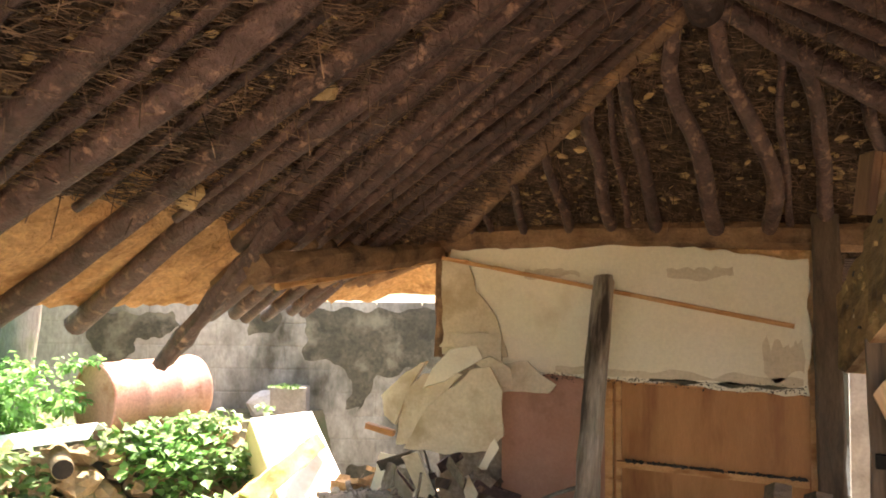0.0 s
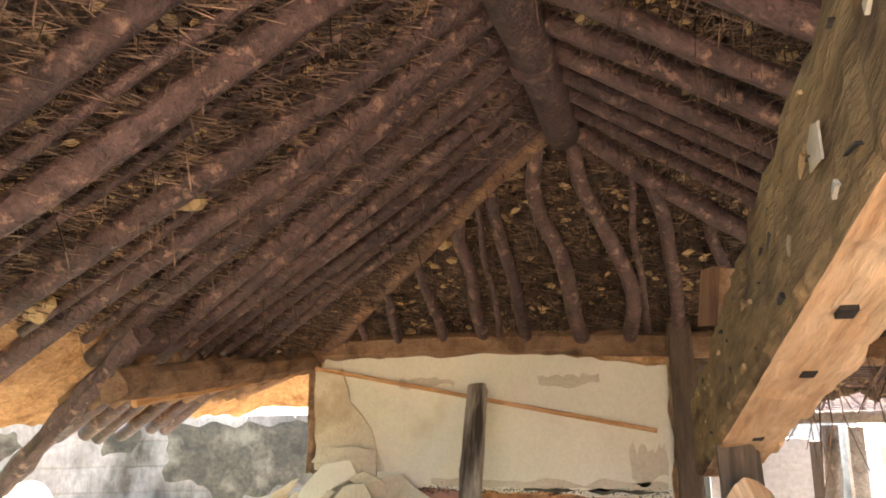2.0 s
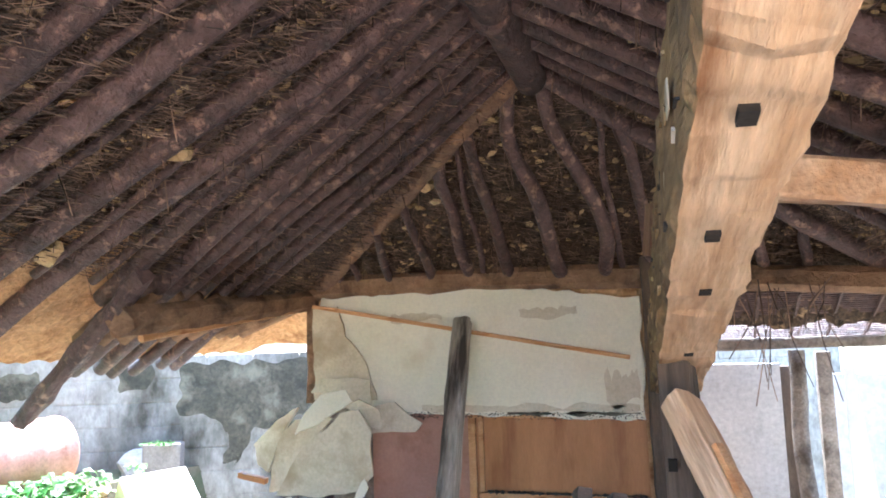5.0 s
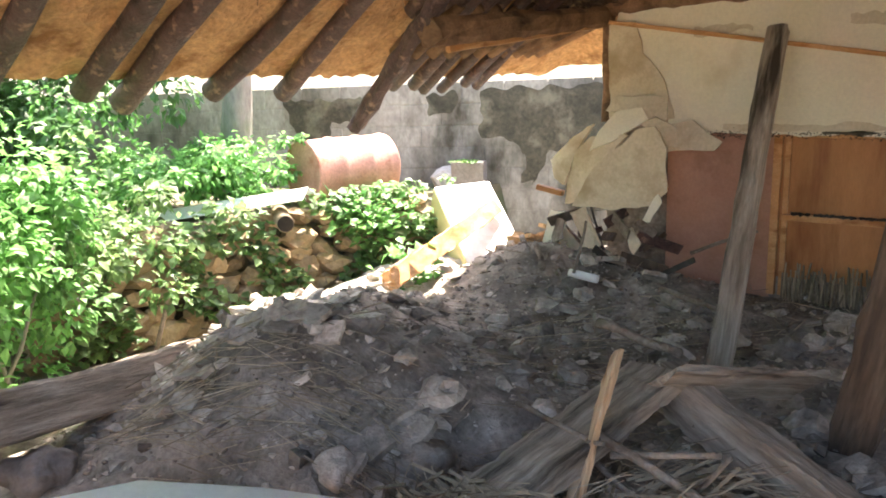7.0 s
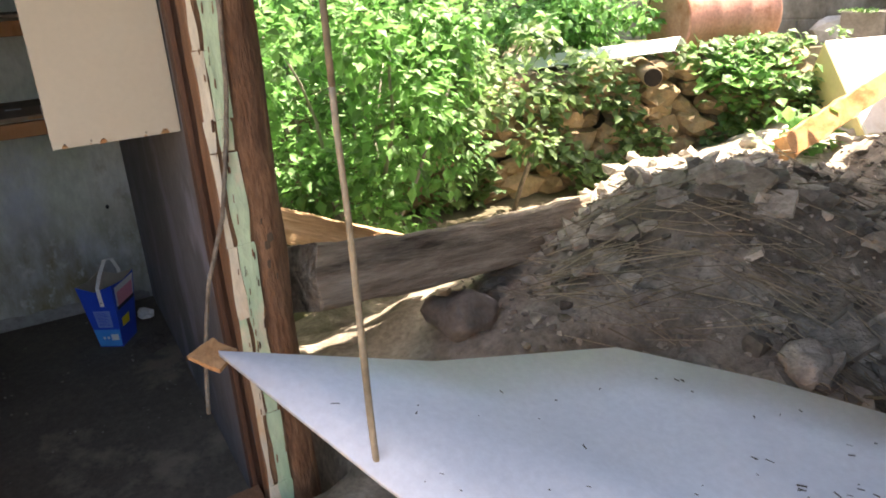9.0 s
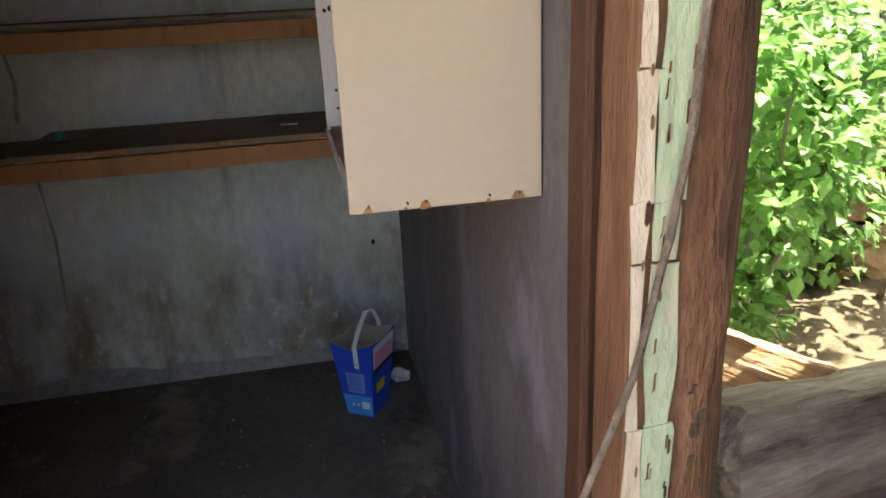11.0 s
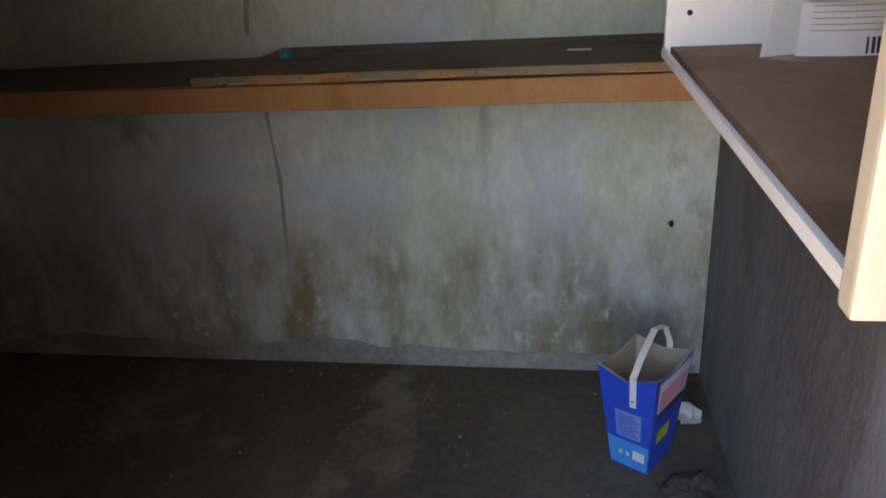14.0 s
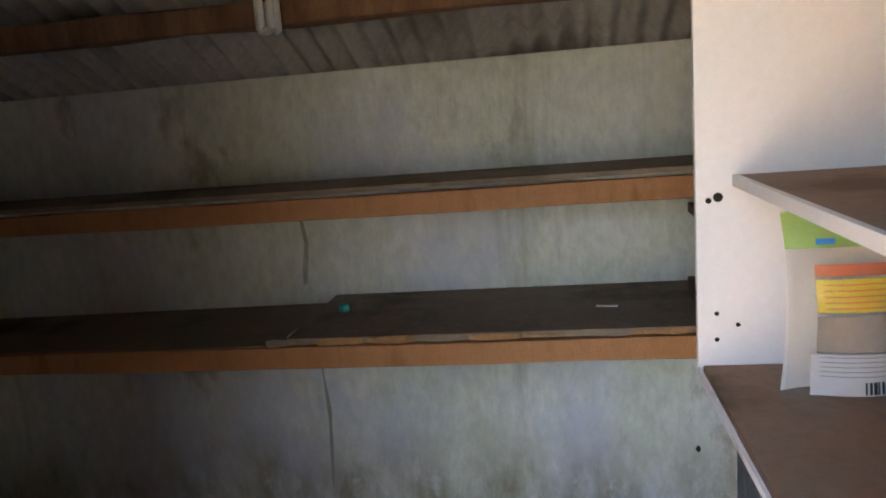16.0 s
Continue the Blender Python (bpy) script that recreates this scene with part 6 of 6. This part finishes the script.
part("back_panel", B(((X0 + X1) / 2, YS - 0.006, (ZB + ZT) / 2), (X1 - X0 - 0.02, 0.006, ZT - ZB - 0.01)), CABWHITE, cab)
part("top_board", B(((X0 + X1) / 2, yc, ZT + 0.009), (X1 - X0, yd, 0.016)), CABINET, cab)
for x_, y_, z_, r_ in ((X0 + 0.001, 0.296, 1.265, 0.004), (X0 + 0.001, 0.33, 1.29, 0.004), (X0 + 0.001, 0.296, 1.31, 0.004), (X0 + 0.001, 0.285, 1.50, 0.005), (X0 + 0.001, 0.30, 1.505, 0.008)):
    bm = bmesh.new()
    tube(bm, (x_, y_, z_), (x_ - 0.006, y_, z_), r_, r_, 8, 1, 0, 0, 0)
    part("screw_hole", bm, HOLE, cab)
for y_, s_ in ((0.283, 0.008), (0.345, 0.004), (0.375, 0.009), (0.48, 0.004), (0.53, 0.012)):
    bm = bmesh.new()
    slab(bm, ragged_outline([(-s_, 0), (s_, 0), (s_ * 0.6, s_), (-s_ * 0.3, s_ * 1.1)], 0.006, 0.003, y_ * 40), 0.004, pose(X1 + 0.0015, y_, ZB - 0.003, 90, 0, 90))
    part("chipped_spot", bm, CHIP, cab)
    bm = bmesh.new()
    tube(bm, (X1, y_ + 0.002, ZB + 0.008), (X1 + 0.006, y_ + 0.002, ZB + 0.007), 0.0018, 0.0018, 7, 1, 0, 0, 0)
    part("nail", bm, IRON, cab)

# refill pouch on the cupboard's bottom board
po = thing("refill_pouch", (-3.45, 0.46, ZB), "clear plastic refill pouch with green, red and yellow print", "pouch")
PX, PY0, PW, PH = -3.44, 0.362, 0.20, 0.28


def pouch_pt(u, f, side, out=0.0):
    """u across from 0 to 1, f up from 0 to 1; side 1 is the printed face."""
    belly = (0.034 * (1 - f) ** 0.7 * math.sin(math.pi * min(max(u, 0.03), 0.97)) ** 0.6 + 0.0012) * (1 + 0.25 * noise.noise(Vector((u * 4, f * 5, 3.0))))
    return Vector((PX + side * (belly + out) - 0.018 * f + 0.004 * noise.noise(Vector((u * 3, f * 3, side))), PY0 + PW * (u * (1 - 0.10 * math.sin(f * 3.1)) + 0.05 * math.sin(f * 3.1)), ZB + 0.003 + PH * f + (0.008 * math.sin(u * 9) if f > 0.98 else 0)))


def pouch_sheet(name, u0, u1, f0, f1, material, side=1, out=0.0, n=10, label=""):
    bm = bmesh.new()
    grid_ = [[bm.verts.new(pouch_pt(u0 + (u1 - u0) * a / n, f0 + (f1 - f0) * b / n, side, out)) for a in range(n + 1)] for b in range(n + 1)]
    for b in range(n):
        for a in range(n):
            q = [grid_[b][a], grid_[b][a + 1], grid_[b + 1][a + 1], grid_[b + 1][a]]
            bm.faces.new(q if side > 0 else q[::-1])
    part(name, bm, material, po, label, smooth=True)


pouch_sheet("front_film", 0, 1, 0, 1, FILM, 1, 0.0, 16, "clear crinkled film")
pouch_sheet("back_film", 0, 1, 0, 1, WHITEPLASTIC, -1, 0.0, 12, "milky back sheet")
pouch_sheet("green_print", 0.0, 0.60, 0.80, 0.985, GREENINK, 1, -0.0016, 8, "green printed top corner")
pouch_sheet("blue_mark", 0.22, 0.36, 0.82, 0.85, LIGHTBLUE, 1, 0.0008, 4)
pouch_sheet("red_print", 0.20, 1.0, 0.655, 0.715, REDINK, 1, -0.0012, 6)
pouch_sheet("yellow_print", 0.20, 1.0, 0.47, 0.64, YELLOWINK, 1, -0.0012, 6)
pouch_sheet("pale_print", 0.20, 1.0, 0.26, 0.45, CARD, 1, -0.0012, 6)
pouch_sheet("white_print", 0.16, 1.0, 0.04, 0.25, CABWHITE, 1, -0.0012, 6)
for i in range(5):
    pouch_sheet("text_line", 0.25, 0.97 - 0.06 * (i % 3), 0.49 + 0.03 * i, 0.496 + 0.03 * i, REDINK, 1, 0.0006, 4)
for i in range(5):
    pouch_sheet("text_line", 0.22, 0.95 - 0.08 * (i % 2), 0.14 + 0.024 * i, 0.1435 + 0.024 * i, INKGREY, 1, 0.0006, 4)
for i in range(9):
    pouch_sheet("barcode_bar", 0.52 + 0.03 * i, 0.534 + 0.03 * i + 0.006 * (i % 3), 0.05, 0.115, BLACKINK, 1, 0.0006, 2)

# detergent carton
bag = thing("detergent_carton", (-4.2, 0.36, 0), "opened blue detergent carton with a white strap handle", "carton")
Tb = pose(-4.235, 0.348, 0, 0, 0, -33)
HB = 0.315
low = [(-0.07, -0.055), (0.07, -0.055), (0.07, 0.055), (-0.07, 0.055)]
up = [(-0.105, -0.085), (0.105, -0.085), (0.105, 0.085), (-0.105, 0.085)]


def bag_pt(i, f, inset=0.0):
    a, b = low[i % 4], up[i % 4]
    k_ = 1 - inset
    return Tb @ Vector(((a[0] + (b[0] - a[0]) * f) * k_, (a[1] + (b[1] - a[1]) * f) * k_, HB * f))


def bag_side(i, u, f, out=0.0):
    p, q = bag_pt(i, f), bag_pt(i + 1, f)
    c = p.lerp(q, u)
    mid = Tb @ Vector((0, 0, HB * f))
    nrm = ((bag_pt(i, f) + bag_pt(i + 1, f)) / 2 - mid).normalized()
    return c + nrm * out


bm = bmesh.new()
tops = [0.0, -0.012, 0.006, -0.02, 0.012, -0.006, 0.004, -0.016]
for i in range(4):
    for u0, u1, e0, e1 in ((0, 0.5, tops[2 * i], tops[2 * i + 1]), (0.5, 1, tops[2 * i + 1], tops[(2 * i + 2) % 8])):
        o = [bag_side(i, u0, 0), bag_side(i, u1, 0), bag_side(i, u1, 1) + Vector((0, 0, e1)), bag_side(i, u0, 1) + Vector((0, 0, e0))]
        inn = [v + (Tb.translation + Vector((0, 0, v.z)) - v) * 0.04 for v in o]
        vo = [bm.verts.new(v) for v in o]
        vi = [bm.verts.new(v) for v in inn]
        bm.faces.new(vo)
        f2 = bm.faces.new(vi[::-1]); f2.material_index = 1
        f3 = bm.faces.new((vo[3], vo[2], vi[2], vi[3])); f3.material_index = 1
bm.faces.new([bm.verts.new(bag_pt(i, 0)) for i in (3, 2, 1, 0)])
bmesh.ops.remove_doubles(bm, verts=bm.verts, dist=0.0006)
part("carton_body", bm, [BLUEPACK, CARD], bag)


def bag_patch(name, side, u0, u1, f0, f1, material, out=0.0015, label=""):
    bm = bmesh.new()
    vs = [bm.verts.new(bag_side(side, u, f, out)) for u, f in ((u0, f0), (u1, f0), (u1, f1), (u0, f1))]
    bm.faces.new(vs)
    vs2 = [bm.verts.new(bag_side(side, u, f, out - 0.001)) for u, f in ((u0, f0), (u1, f0), (u1, f1), (u0, f1))]
    bm.faces.new(vs2[::-1])
    part(name, bm, material, bag, label)


FRONT, RIGHT, LEFTS = 1, 2, 0
bag_patch("light_lower_print", FRONT, 0.02, 0.98, 0.02, 0.30, LIGHTBLUE)
bag_patch("text_panel", FRONT, 0.25, 0.78, 0.34, 0.62, PALEBLUE)
for i in range(9):
    bag_patch("text_line", FRONT, 0.30, 0.72 - 0.04 * (i % 3), 0.37 + 0.026 * i, 0.377 + 0.026 * i, BLUEPACK, 0.0026)
bag_patch("pink_print", RIGHT, 0.15, 0.9, 0.66, 0.88, PINKINK)
bag_patch("dark_band", RIGHT, 0.1, 0.95, 0.60, 0.66, BLACKINK)
bag_patch("yellow_print", RIGHT, 0.2, 0.6, 0.30, 0.44, YELLOWINK)
bag_patch("yellow_print", LEFTS, 0.45, 0.8, 0.52, 0.74, YELLOWINK)
bag_patch("white_print", RIGHT, 0.1, 0.95, 0.66, 0.97, CABWHITE, 0.0008)
bag_patch("blue_mark", FRONT, 0.28, 0.36, 0.14, 0.18, CABWHITE, 0.0026)
bag_patch("blue_mark", FRONT, 0.45, 0.53, 0.14, 0.18, CABWHITE, 0.0026)
bag_patch("white_patch", FRONT, 0.62, 0.9, 0.12, 0.22, PAPER, 0.0026)
# strap handle
bm = bmesh.new()
A_, C_ = bag_side(FRONT, 0.62, 0.70, 0.004), bag_side(3, 0.4, 0.9, 0.004)
pts = [A_, bag_side(FRONT, 0.62, 1.0, 0.004), bag_side(FRONT, 0.62, 1.0, 0.0).lerp(C_, 0.18) + Vector((0, 0, 0.05)), A_.lerp(C_, 0.5) + Vector((0, 0, 0.155)), A_.lerp(C_, 0.8) + Vector((0, 0, 0.12)), C_ + Vector((0, 0, 0.04)), C_]
prev = None
wv = (bag_side(FRONT, 1, 0.8) - bag_side(FRONT, 0, 0.8)).normalized() * 0.009
for i, p in enumerate(pts):
    t_ = (pts[min(i + 1, len(pts) - 1)] - pts[max(i - 1, 0)]).normalized()
    nn_ = t_.cross(wv).normalized() * 0.0012
    ring = [bm.verts.new(p - wv - nn_), bm.verts.new(p + wv - nn_), bm.verts.new(p + wv + nn_), bm.verts.new(p - wv + nn_)]
    if prev:
        for k_ in range(4):
            bm.faces.new((prev[k_], prev[(k_ + 1) % 4], ring[(k_ + 1) % 4], ring[k_]))
    else:
        bm.faces.new(ring[::-1])
    prev = ring
bm.faces.new(prev)
strap = part("strap_handle", bm, WHITEPLASTIC, bag, "white plastic strap handle")
bm = bmesh.new()
rv = bag_side(FRONT, 0.62, 0.76, 0.006)
tube(bm, rv, rv + (rv - Tb.translation).normalized() * 0.003, 0.003, 0.003, 8, 1, 0, 0, 0)
part("rivet", bm, IRON, strap)
bm = bmesh.new()
lump(bm, (-4.40, 0.50, 0.022), 0.034, 0.7, 6, 2, 0.7)
solo("paper_scrap", bm, PAPER, "crumpled white paper on the floor", "paper")

bm = bmesh.new()
lump(bm, (-4.09, 0.47, 0.008), 0.055, 0.3, 11, 3, 0.8)
solo("dark_rag", bm, SOOT, "small dark rag lying on the floor", "rag")
grit = []
for i in range(260):
    x_, y_ = rng.uniform(-4.65, -3.3), rng.uniform(-1.6, 0.55)
    r_ = rng.uniform(0.002, 0.007)
    grit.append(((x_, y_, r_ * 0.4), r_, 0.6))
scatter_lumps("floor_grit", grit, GREYSTONE, None, "loose grit on the cement floor", "grit")

# compact fluorescent lamp
cf = thing("fluorescent_bulb", (-4.215, -0.655, 1.93), "switched-off white compact fluorescent bulb", "lamp")
bm = bmesh.new()
for k_ in range(3):
    a = k_ * 2.094
    c = Vector((-4.215 + 0.018 * math.cos(a), -0.665 + 0.020 * math.sin(a), 0))
    tx, ty = -math.sin(a) * 0.014, math.cos(a) * 0.014
    for s in (-1, 1):
        tube(bm, (c.x + tx * s, c.y + ty * s, 2.00), (c.x + tx * s, c.y + ty * s, 1.918), 0.010, 0.010, 10, 2, 0, 0, 0)
    tube(bm, (c.x - tx, c.y - ty, 1.916), (c.x + tx, c.y + ty, 1.916), 0.010, 0.010, 10, 2, 0, 0, 0)
part("glass_tubes", bm, WHITEPLASTIC, cf, smooth=True)
bm = bmesh.new()
tube(bm, (-4.215, -0.655, 1.99), (-4.215, -0.655, 2.04), 0.028, 0.02, 12, 2, 0, 0, 0)
part("socket", bm, IRON, cf)

bpy.context.view_layer.update()
for ob in list(scene.objects):
    if ob not in house_objects and ob.parent is None:
        ob.location = ob.location + ANNEX
